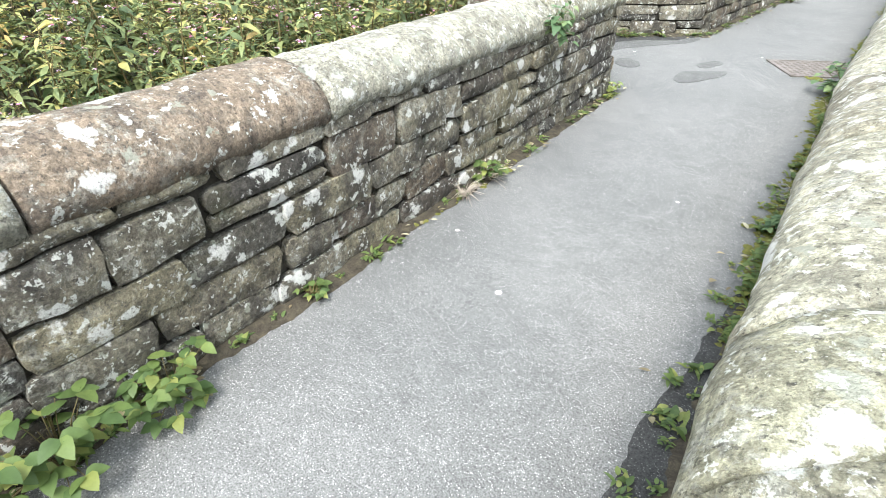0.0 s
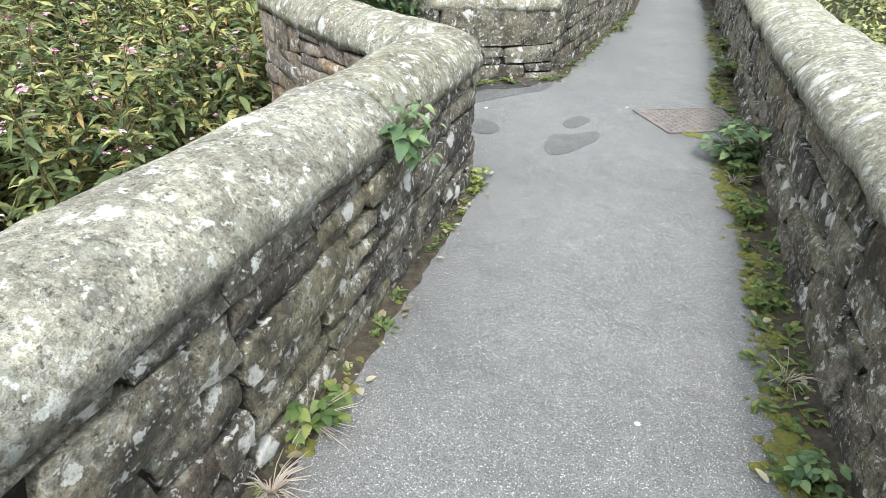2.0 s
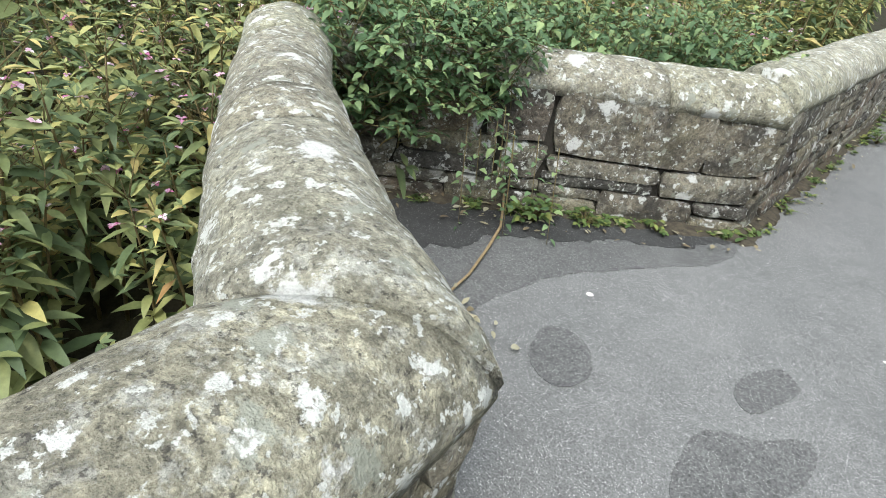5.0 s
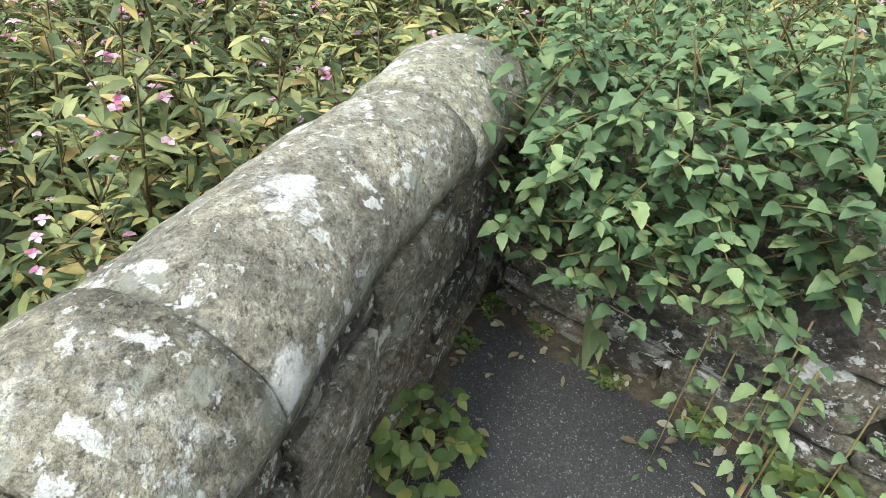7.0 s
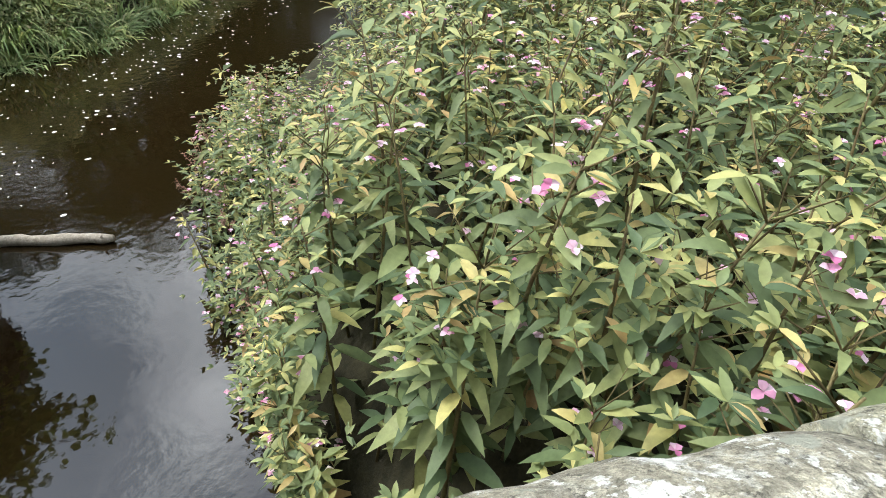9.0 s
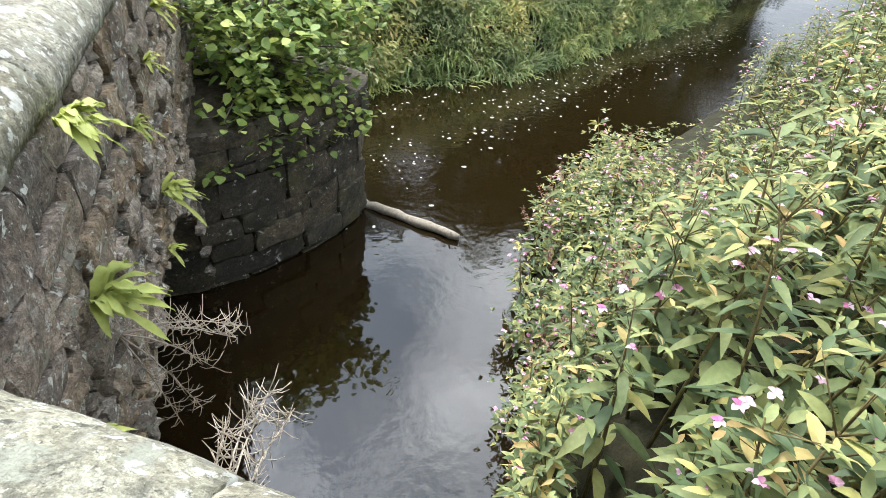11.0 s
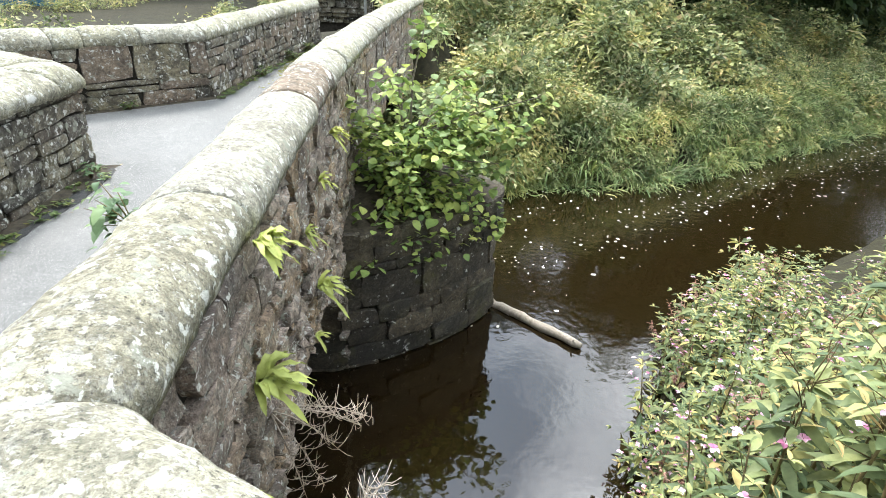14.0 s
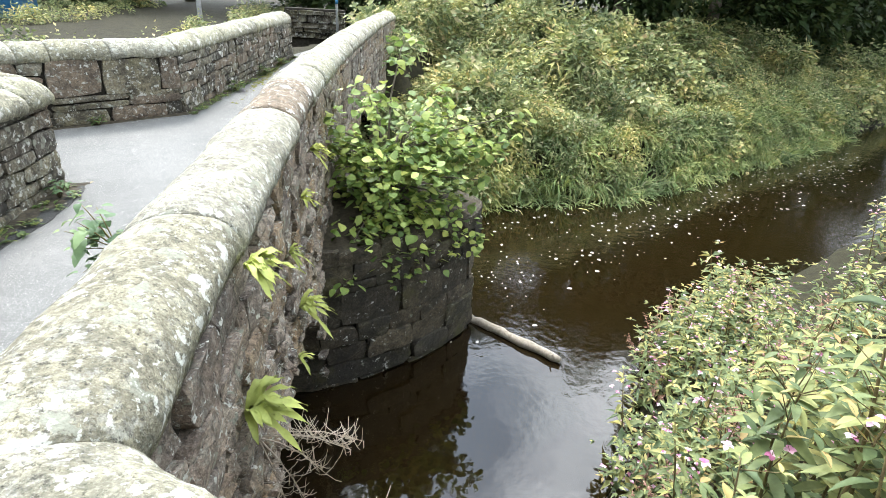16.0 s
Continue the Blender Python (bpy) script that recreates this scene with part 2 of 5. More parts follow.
def leaf(name, stops, rough=0.55, patchy=0.35):
    """Leaves: a colour for each one, with light passing through."""
    m, bsdf, mk, link = nodes(name, rough, 0.35)
    geo = mk("ShaderNodeNewGeometry")
    c = ramp(mk, link, geo.outputs["Random Per Island"], stops)
    n = noise_at(mk, link, 35, 4, 0.6, geo.outputs["Position"])
    c = mixed(mk, link, 0.4, c, ramp(mk, link, n, [(0.3, (0.6, 0.6, 0.55)), (0.7, (1.3, 1.3, 1.2))]), "MULTIPLY")
    wide = noise_at(mk, link, 1.1, 3, 0.6, geo.outputs["Position"])
    c = mixed(mk, link, patchy, c, ramp(mk, link, wide, [(0.36, (0.45, 0.5, 0.5)), (0.5, (1.0, 1.0, 1.0)), (0.66, (1.55, 1.3, 1.1))]), "MULTIPLY")
    link(c, bsdf.inputs["Base Color"])
    tr, add = mk("ShaderNodeBsdfTranslucent"), mk("ShaderNodeMixShader", Fac=0.28)
    link(c, tr.inputs["Color"])
    link(bsdf.outputs["BSDF"], add.inputs[1])
    link(tr.outputs["BSDF"], add.inputs[2])
    link(add.outputs["Shader"], m.node_tree.nodes["Material Output"].inputs["Surface"])
    bump(mk, link, bsdf, [(n, 0.2, 0.004)])
    return m


M_BALSAM = leaf("balsam_leaves", [(0.0, (0.08, 0.125, 0.06)), (0.42, (0.18, 0.23, 0.10)), (0.76, (0.31, 0.34, 0.135)), (0.93, (0.54, 0.50, 0.19)), (1.0, (0.40, 0.26, 0.12))])
M_NETTLE = leaf("nettle_leaves", [(0.0, (0.07, 0.13, 0.06)), (0.6, (0.15, 0.24, 0.115)), (1.0, (0.28, 0.37, 0.16))])
M_ALDER = leaf("alder_leaves", [(0.0, (0.10, 0.17, 0.05)), (0.6, (0.25, 0.35, 0.09)), (1.0, (0.48, 0.54, 0.16))])
M_FERN = leaf("fern_fronds", [(0.0, (0.22, 0.31, 0.07)), (0.6, (0.42, 0.47, 0.13)), (1.0, (0.60, 0.58, 0.22))])
M_WEED = leaf("weed_leaves", [(0.0, (0.07, 0.12, 0.04)), (0.7, (0.14, 0.20, 0.06)), (1.0, (0.26, 0.28, 0.08))])
M_BANKLEAF = leaf("bank_leaves", [(0.0, (0.12, 0.165, 0.07)), (0.5, (0.29, 0.345, 0.145)), (0.85, (0.47, 0.485, 0.24)), (1.0, (0.52, 0.44, 0.27))], 0.6, 1.0)
M_GRASS = leaf("long_grass", [(0.0, (0.13, 0.20, 0.07)), (0.6, (0.24, 0.32, 0.11)), (1.0, (0.38, 0.38, 0.18))], 0.6, 0.9)
M_TREE = leaf("tree_leaves", [(0.0, (0.03, 0.06, 0.02)), (0.6, (0.055, 0.09, 0.03)), (1.0, (0.09, 0.12, 0.04))])
M_PINK = leaf("pink_petals", [(0.0, (0.55, 0.17, 0.35)), (0.4, (0.66, 0.38, 0.54)), (0.7, (0.74, 0.57, 0.68)), (1.0, (0.85, 0.80, 0.83))], 0.6)
M_SEED = leaf("rosy_seed_heads", [(0.0, (0.20, 0.09, 0.07)), (0.5, (0.36, 0.20, 0.17)), (1.0, (0.48, 0.34, 0.24))], 0.7)
M_LITTER = leaf("fallen_leaves", [(0.0, (0.17, 0.13, 0.08)), (0.5, (0.30, 0.27, 0.17)), (1.0, (0.48, 0.46, 0.34))], 0.8)


def water():
    m, bsdf, mk, link = nodes("peaty_water", 0.03, 1.0)
    bsdf.inputs["Base Color"].default_value = (0.011, 0.007, 0.0024, 1)
    bsdf.inputs["IOR"].default_value = 1.4
    pos = mk("ShaderNodeNewGeometry").outputs["Position"]
    w1, w2 = noise_at(mk, link, 1.6, 3, 0.5, pos), noise_at(mk, link, 9, 3, 0.5, pos)
    # riffles where the current runs, smooth in the pool
    run = ramp(mk, link, noise_at(mk, link, 0.55, 3, 0.5, pos), [(0.42, (0.12, 0.12, 0.12)), (0.6, (1, 1, 1))])
    bump(mk, link, bsdf, [(w1, 0.035, 0.12), (mixed(mk, link, 1.0, w2, run, "MULTIPLY"), 0.16, 0.03)])
    return m


M_WATER = water()
M_FOAM = plain("river_foam", (0.55, 0.52, 0.46), (0.75, 0.73, 0.68), 30)


# ---- mesh helpers ----
class Acc:
    """Collects vertices and faces of one mesh."""

    def __init__(self):
        self.v, self.f = [], []

    def add(self, verts, faces):
        n = len(self.v)
        self.v.extend(tuple(p) for p in verts)
        self.f.extend(tuple(i + n for i in f) for f in faces)

    def mesh(self, name, material, smooth=True):
        me = bpy.data.meshes.new(name)
        me.from_pydata(self.v, [], self.f)
        me.materials.append(material)
        if smooth:
            me.polygons.foreach_set("use_smooth", [True] * len(me.polygons))
        me.update()
        return me


def part(name, acc, material, parent=None, label="", smooth=True):
    ob = new(name, acc.mesh(name, material, smooth) if isinstance(acc, Acc) else acc)
    if parent:
        ob.parent = parent
    if label:
        tagged(ob, label)
    return ob


def thing(name, place=(0, 0, 0), turn=0.0, **tags):
    ob = new(name)
    ob.empty_display_size = 0.1
    ob.matrix_basis = pose(*place, 0, 0, turn)
    return tagged(ob, **tags)


rng = random.Random(7)


def n3(x, y, z, s=1.0):
    return noise.noise(Vector((x * s, y * s, z * s)))


def tube(acc, pts, radii, sides=6):
    """A tapered tube along points."""
    rings = []
    for i, p in enumerate(pts):
        p = Vector(p)
        d = (Vector(pts[min(i + 1, len(pts) - 1)]) - Vector(pts[max(i - 1, 0)])).normalized()
        a = d.cross(Vector((0.31, 0.17, 0.93)))
        a = a.normalized() if a.length > 1e-4 else Vector((1, 0, 0))
        b = d.cross(a)
        rings.append([p + radii[i] * (math.cos(k * math.tau / sides) * a + math.sin(k * math.tau / sides) * b) for k in range(sides)])
    faces = [(i * sides + k, i * sides + (k + 1) % sides, (i + 1) * sides + (k + 1) % sides, (i + 1) * sides + k) for i in range(len(pts) - 1) for k in range(sides)]
    faces += [tuple(range(sides))[::-1], tuple((len(pts) - 1) * sides + k for k in range(sides))]
    acc.add([v for r in rings for v in r], faces)


def blade(acc, base, way, length, width, droop=0.3, fold=0.25, wide_at=0.4, twist=0.0, low=False):
    """A leaf with a midrib, from its base along way, bending down by droop."""
    way = Vector(way).normalized()
    side = way.cross(Vector((0, 0, 1)))
    side = side.normalized() if side.length > 1e-3 else Vector((1, 0, 0))
    up = side.cross(way)
    if twist:
        side, up = math.cos(twist) * side + math.sin(twist) * up, math.cos(twist) * up - math.sin(twist) * side
    base = Vector(base)

    def at(u):
        return base + way * (length * u) - Vector((0, 0, 1)) * (droop * length * u * u)

    def row(u, w):
        m = at(u)
        return [m - side * w + up * (fold * w), m, m + side * w + up * (fold * w)]

    if low:
        r = row(wide_at, width / 2)
        acc.add([base, r[0], at(1.0), r[2]], [(0, 1, 2), (0, 2, 3)])
        return
    bend = math.log(0.5) / math.log(wide_at)
    rows = [v for u in (0.16, 0.44, 0.76) for v in row(u, width / 2 * math.sin(math.pi * u**bend) ** 0.85)]
    acc.add([base, *rows, at(1.0)], [(0, 1, 2), (0, 2, 3), (1, 4, 5, 2), (2, 5, 6, 3), (4, 7, 8, 5), (5, 8, 9, 6), (7, 10, 8), (8, 10, 9)])


# ---- plan ----
LIP, CREST, THICK = 0.72, 0.925, 0.40
WATER = -2.46
LEFT_SOUTH = [(-1.05, -15.0), (-0.62, -12.0), (-0.30, -9.0), (-0.08, -6.5), (0.0, -4.6), (0.0, -2.4), (0.0, -0.1)]
REFUGE_A = [(0.0, -0.1), (-0.40, 0.09), (-0.98, 0.49), (-1.27, 0.69), (-1.97, 1.31)]
REFUGE_B = [(-1.88, 1.30), (-0.93, 1.99), (0.06, 2.76)]
LEFT_NORTH = [(0.06, 2.76), (0.30, 5.0), (0.60, 8.0), (0.95, 17.0), (1.1, 26.0)]
RIGHT_NORTH = [(2.45, 26.0), (2.30, 19.0), (2.12, 9.0), (2.02, 5.5), (1.84, 2.0), (1.79, 0.2), (1.69, -2.0), (1.67, -4.24)]
RIGHT_A = [(1.67, -4.24), (2.7, -4.9), (3.6, -5.4)]
RIGHT_B = [(3.6, -5.4), (2.62, -6.1), (1.5, -7.0)]
RIGHT_SOUTH = [(1.5, -7.0), (1.28, -9.2), (0.88, -12.8)]


CHAINS = [[LEFT_SOUTH, REFUGE_A], [REFUGE_B, LEFT_NORTH], [RIGHT_NORTH, RIGHT_A, RIGHT_B, RIGHT_SOUTH]]


def arch_low(y):
    """The underside of the bridge on its river face at y; None over the piers."""
    for mid, half, crown, spring in ((-2.42, 2.02, -0.78, -2.0), (-9.3, 1.9, -0.5, -2.0)):
        if abs(y - mid) < half:
            return spring + (crown - spring) * math.sqrt(1 - ((y - mid) / half) ** 2)
    return None


def normals(pts):
    """Mitred offsets to the left of a polyline, one for each point."""
    out = []
    before, after = [], []
    for chain in CHAINS:
        for k, run in enumerate(chain):
            if run == pts:
                before = [chain[k - 1][-2]] if k else []
                after = [chain[k + 1][1]] if k + 1 < len(chain) else []
    skip = len(before)
    pts = before + pts + after
    for i in range(skip, len(pts) - len(after)):
        ds = [(Vector(pts[j + 1]) - Vector(pts[j])).normalized() for j in (i - 1, i) if 0 <= j < len(pts) - 1]
        ns = [Vector((-d.y, d.x)) for d in ds]
        m = sum(ns, Vector((0, 0))).normalized()
        out.append(m / max(0.55, m.dot(ns[0])))
    if pts[skip:] == REFUGE_A:
        out = [out[0] * 0.98, out[1] * 0.95, out[2] * 0.9, out[3] * 0.86, Vector((-0.58, -0.68))]
    return out


def at_length(pts, offs, s):
    """The point and its offset at length s along a polyline."""
    for i in range(len(pts) - 1):
        a, b = Vector(pts[i]), Vector(pts[i + 1])
        l = (b - a).length
        if s <= l or i == len(pts) - 2:
            u = s / l
            return a.lerp(b, u), offs[i].lerp(offs[i + 1], u)
        s -= l


def total(pts):
    return sum((Vector(b) - Vector(a)).length for a, b in zip(pts, pts[1:]))


def coping(parent, pts, sizes, seed, material=None, joint=0.012, drop=0.0, over=0.028):
    """Half-round coping stones laid end to end along a wall; the wall's body lies to the left of pts."""
    offs, full = normals(pts), total(pts)
    r = random.Random(seed)
    s, k = 0.0, 0
    while s < full - 0.02:
        size = sizes[k] if k < len(sizes) else r.uniform(0.75, 1.25)
        e = min(s + size, full)
        if full - e < 0.35:
            e = full
        acc, n_l, n_p = Acc(), max(4, int((e - s) / 0.055)), 17
        lift, wide = r.uniform(-0.005, 0.006), r.uniform(-0.005, 0.006)
        tilt = r.uniform(-0.012, 0.012)
        rows = []
        for i in range(n_l + 1):
            u = i / n_l
            q, o = at_length(pts, offs, s + joint / 2 + (e - s - joint) * u)
            end = 0.012 * max(0, 1 - min(u, 1 - u) * n_l * 0.6) ** 2
            ring = []
            for j in range(n_p):
                a = math.pi * j / (n_p - 1)
                cx, cz = math.cos(a), math.sin(a)
                px = -(THICK / 2 + over + wide) * math.copysign(abs(cx) ** 0.93, cx)
                pz = LIP + 0.04 + (CREST - LIP - 0.045 + lift) * abs(cz) ** 1.15 - end + tilt * cx - drop
                x, y = q + o * (THICK / 2 + px * (1 - end * 0.8))
                d = 0.016 * n3(x, y, pz, 3.1) + 0.010 * n3(x, y, pz, 9.0) + 0.006 * n3(x + 9, y, pz, 23.0)
                nn = Vector((o.x * cx * -1, o.y * cx * -1, cz))
                ring.append(Vector((x, y, pz)) + nn * d)
            for sgn, ref in ((1, ring[-1]), (-1, ring[0])):
                under = Vector((*(o * -0.012 * sgn), -0.05 + 0.022 * n3(ref.x, ref.y, 4, 7)))
                if sgn == 1:
                    ring.append(ref + under)
                else:
                    ring.insert(0, ref + under)
            rows.append(ring)
        m = len(rows[0])
        faces = [(i * m + j, (i + 1) * m + j, (i + 1) * m + j + 1, i * m + j + 1) for i in range(n_l) for j in range(m - 1)]
        faces += [tuple(range(m)), tuple(n_l * m + j for j in range(m))[::-1]]
        faces += [(i * m, i * m + m - 1, (i + 1) * m + m - 1, (i + 1) * m) for i in range(n_l)]
        acc.add([v for ring in rows for v in ring], faces)
        part("coping_stone", acc, (material or {}).get(k, M_COPING), parent)
        s, k = e, k + 1


def one_stone(parent, a, along, out, w, h, r, material, name="stone", proud=0.012, rugged=1.0):
    """A single rough block: its face's middle at a, w wide and h high, facing out."""
    nx, nz = 5, 4
    depth, bul = 0.07, r.uniform(0.0, 0.009)
    up = Vector((0, 0, 1))
    skew = [r.uniform(-0.12, 0.12) * min(h, 0.15) for _ in range(4)]
    pull = [r.uniform(-0.11, 0.11) * min(w, 2 * h, 0.2) for _ in range(4)]
    back = proud + rugged * r.uniform(-0.012, 0.014)
    so = r.uniform(0, 50)
    front = []
    for j in range(nz):
        for i in range(nx):
            u, v = i / (nx - 1) * 2 - 1, j / (nz - 1) * 2 - 1
            edge = max(abs(u), abs(v))
            cu, cv = (u + 1) / 2, (v + 1) / 2
            dz = (skew[0] * (1 - cu) + skew[1] * cu) * (1 - cv) + (skew[2] * (1 - cu) + skew[3] * cu) * cv
            dx = (pull[0] * (1 - cu) + pull[1] * cu) * (1 - cv) + (pull[2] * (1 - cu) + pull[3] * cu) * cv
            rnd = 1 - 0.06 * (abs(u) ** 4) * (abs(v) ** 4)
            x = u * w / 2 * rnd + dx * abs(u) + 0.010 * n3(so + u, v, 0, 2)
            z = v * h / 2 * rnd + dz * abs(v) + 0.010 * n3(so + u, v, 9, 2)
            y = back + bul * (1 - u * u) * (1 - v * v) + 0.018 * rugged * n3(so + u * 2, v * 2, 3, 1.1) - (0.006 if edge > 0.99 else 0)
            front.append(a + along * x + up * z + out * y)
    loop = [i for i in range(nx)] + [nx * (j + 1) - 1 for j in range(1, nz)] + [nx * nz - 1 - i for i in range(1, nx)] + [nx * j for j in range(nz - 2, 0, -1)]
    rim = [front[k] for k in loop] + [front[k] - out * depth for k in loop]
    faces = [(j * nx + i, j * nx + i + 1, (j + 1) * nx + i + 1, (j + 1) * nx + i) for j in range(nz - 1) for i in range(nx - 1)]
    n0, n = nx * nz, len(loop)
    faces += [(n0 + (k + 1) % n, n0 + k, n0 + n + k, n0 + n + (k + 1) % n) for k in range(n)]
    acc = Acc()
    acc.add(front + rim, faces)
    return part(name, acc, material, parent)


def facing(parent, p0, p1, z0, z1, seed, material, keep=None, sizes=(0.09, 0.21), long=(0.18, 0.55), gap=0.011, rugged=1.0):
    """Rubble brought to courses on a straight stretch of wall; it faces to the right of p0 > p1."""
    r = random.Random(seed)
    p0, p1 = Vector((*p0, 0)), Vector((*p1, 0))
    along, full = (p1 - p0).normalized(), (p1 - p0).length
    out = Vector((along.y, -along.x, 0))
    z = z0
    while z < z1 - 0.03:
        h = r.uniform(*sizes) * (1.35 if z1 - z < 0.45 and z1 > 0.6 else 0.9)
        if z1 - (z + h) < sizes[0] * 0.7:
            h = z1 - z
        s = 0.0
        while s < full - 0.02:
            w = r.uniform(*long) * (0.75 + h * 2.2)
            if full - (s + w) < long[0] * 0.7:
                w = full - s
            cells = [(z, h)]
            if h > 0.15 and r.random() < 0.3:
                k = r.uniform(0.38, 0.62)
                cells = [(z, h * k), (z + h * k, h * (1 - k))]
            for zz, hh in cells:
                c = p0 + along * (s + w / 2) + Vector((0, 0, zz + hh / 2))
                if keep is None or keep(c, w, hh):
                    mat = material[int(r.random() * len(material))]
                    one_stone(parent, c, along, out, w - gap * r.uniform(0.6, 1.5), hh - gap * r.uniform(0.5, 1.3), r, mat, rugged=rugged)
            s += w
        z += h


def core(name, pts, low_in, low_out, label):
    """The wall's hearting, a little behind its faces; low_out may be a function of the outer point."""
    offs = normals(pts)
    acc, rows = Acc(), []
    n = max(2, int(total(pts) / 0.12))
    full = total(pts)
    for i in range(n + 1):
        q, o = at_length(pts, offs, full * i / n)
        inn, outp = q + o * 0.03, q + o * (THICK - 0.03)
        lo = low_out(outp) if callable(low_out) else low_out
        rows.append([(*inn, low_in), (*inn, LIP + 0.05), (*outp, LIP + 0.05), (*outp, lo)])
    faces = [(i * 4 + j, (i + 1) * 4 + j, (i + 1) * 4 + (j + 1) % 4, i * 4 + (j + 1) % 4) for i in range(n) for j in range(4)]
    faces += [(0, 1, 2, 3), (n * 4 + 3, n * 4 + 2, n * 4 + 1, n * 4)]
    acc.add([v for row in rows for v in row], faces)
    ob = part(name, acc, M_MORTAR, smooth=False)
    return tagged(ob, label, "wall", kind="structure")


def outer(pts, i):
    o = normals(pts)
    return Vector(pts[i]) + o[i] * THICK


# ---- the bridge: tarmac, parapets, piers ----
def strip(name, left, right, z, material, thick=0.3):
    """A slab between two polylines of equal length."""
    acc, n = Acc(), len(left)
    acc.add([(*p, z) for p in left] + [(*p, z) for p in right] + [(*p, z - thick) for p in left] + [(*p, z - thick) for p in right], [])
    f = [(i, n + i, n + i + 1, i + 1) for i in range(n - 1)] + [(2 * n + i, 2 * n + i + 1, 3 * n + i + 1, 3 * n + i) for i in range(n - 1)]
    f += [(i, i + 1, 2 * n + i + 1, 2 * n + i) for i in range(n - 1)] + [(n + i + 1, n + i, 3 * n + i, 3 * n + i + 1) for i in range(n - 1)]
    f += [(0, 2 * n, 3 * n, n), (n - 1, 2 * n - 1, 4 * n - 1, 3 * n - 1)]
    acc.f = f
    return part(name, acc, material, smooth=False)


deck_l = [(-3.2, -19.5), (-1.15, -15.0), (-0.72, -12.0), (-0.40, -9.0), (-0.18, -7.0), (-0.14, -6.1), (-0.12, -5.4), (-0.1, -4.36), (-0.1, -0.2), (-0.72, 0.18), (-1.33, 0.62), (-2.04, 1.27), (-1.03, 2.06), (-0.04, 2.86), (0.2, 5.0), (0.5, 8.0), (0.85, 17.0), (1.0, 26.0), (1.5, 60.0)]
deck_r = [(-1.6, -19.5), (0.4, -15.0), (0.98, -12.8), (1.38, -9.2), (1.6, -7.0), (2.72, -6.15), (3.7, -5.4), (1.84, -4.36), (1.84, -1.6), (1.85, -1.0), (1.86, -0.4), (1.88, 0.6), (1.93, 1.8), (1.98, 2.8), (2.12, 5.5), (2.2, 9.0), (2.4, 19.0), (2.55, 26.0), (3.2, 60.0)]
tagged(strip("pavement", deck_l, deck_r, 0.0, M_TARMAC), "worn grey tarmac footway with pale stone chippings", "pavement", kind="structure")


def river_foot(p):
    low = arch_low(p.y)
    return WATER - 0.5 if low is None else low


wall_ls = core("wall_left_south", LEFT_SOUTH, -0.3, river_foot, "old sandstone parapet with rounded lichen-covered coping over the arch")
wall_ra = core("wall_refuge_south", REFUGE_A, -0.3, WATER - 0.5, "sandstone wall of the triangular refuge with barrel-shaped mottled coping")
wall_rb = core("wall_refuge_north", REFUGE_B, -0.3, WATER - 0.5, "sandstone wall of the refuge half hidden by nettles")
wall_ln = core("wall_left_north", LEFT_NORTH, -0.3, -1.6, "long sandstone parapet with rounded coping beside the footway")
wall_rn = core("wall_right_north", RIGHT_NORTH, -0.3, WATER - 0.3, "pale sandstone parapet with broad coping and weeds at its foot")
wall_rra = core("wall_right_refuge_north", RIGHT_A, -0.3, WATER - 0.3, "sandstone wall of the facing refuge")
wall_rrb = core("wall_right_refuge_south", RIGHT_B, -0.3, WATER - 0.3, "sandstone refuge wall of large squared blocks and thin rubble")
wall_rs = core("wall_right_south", RIGHT_SOUTH, -0.3, -1.6, "sandstone parapet running to the end of the bridge")

ls_full = total(LEFT_SOUTH)
ls_tail = [1.09, 1.97, 1.28]
ls_lead = ls_full - sum(ls_tail)
cuts = [ls_lead / 12] * 12 + ls_tail
coping(wall_ls, LEFT_SOUTH, cuts, 3, {12: M_RED})
coping(wall_ra, REFUGE_A, [0.88, 0.25, 0.85, 0.6], 5, joint=0.006, drop=-0.02, over=0.03)
coping(wall_rb, REFUGE_B, [0.7, 1.05, 0.75], 6, drop=0.05)
coping(wall_ln, LEFT_NORTH, [0.9, 1.0, 0.85], 7)
coping(wall_rn, RIGHT_NORTH, [], 8, over=0.085)
coping(wall_rra, RIGHT_A, [1.1, 1.1], 9, over=0.085)
coping(wall_rrb, RIGHT_B, [1.0, 0.3, 0.6], 10)
coping(wall_rs, RIGHT_SOUTH, [0.8, 0.9], 11)

M_IN = [M_WALL]
M_MIX = [M_WALL, M_WALL, M_WALL, M_RED]


def faced(wall, pts, seed, material, sizes=(0.09, 0.2), long=(0.2, 0.55), only=None):
    for i, (a, b) in enumerate(zip(pts, pts[1:])):
        if only is None or only(a, b):
            facing(wall, a, b, -0.01, LIP, seed + i, material, sizes=sizes, long=long)


faced(wall_ls, LEFT_SOUTH, 20, M_IN, only=lambda a, b: b[1] > -9.5)
faced(wall_ra, REFUGE_A, 30, M_IN, (0.12, 0.26), (0.25, 0.6))
faced(wall_rb, REFUGE_B, 40, M_IN, (0.12, 0.30), (0.25, 0.6))
faced(wall_ln, LEFT_NORTH, 50, M_IN, only=lambda a, b: a[1] < 12)
faced(wall_rn, RIGHT_NORTH, 60, M_IN, only=lambda a, b: a[1] < 12)
faced(wall_rra, RIGHT_A, 70, M_MIX)
faced(wall_rrb, RIGHT_B, 80, M_MIX, (0.1, 0.3), (0.3, 0.75))
faced(wall_rs, RIGHT_SOUTH, 90, M_MIX)


def over_arch(c, w, h):
    low = arch_low(c.y)
    return low is None or c.z - h / 2 > low + 0.02


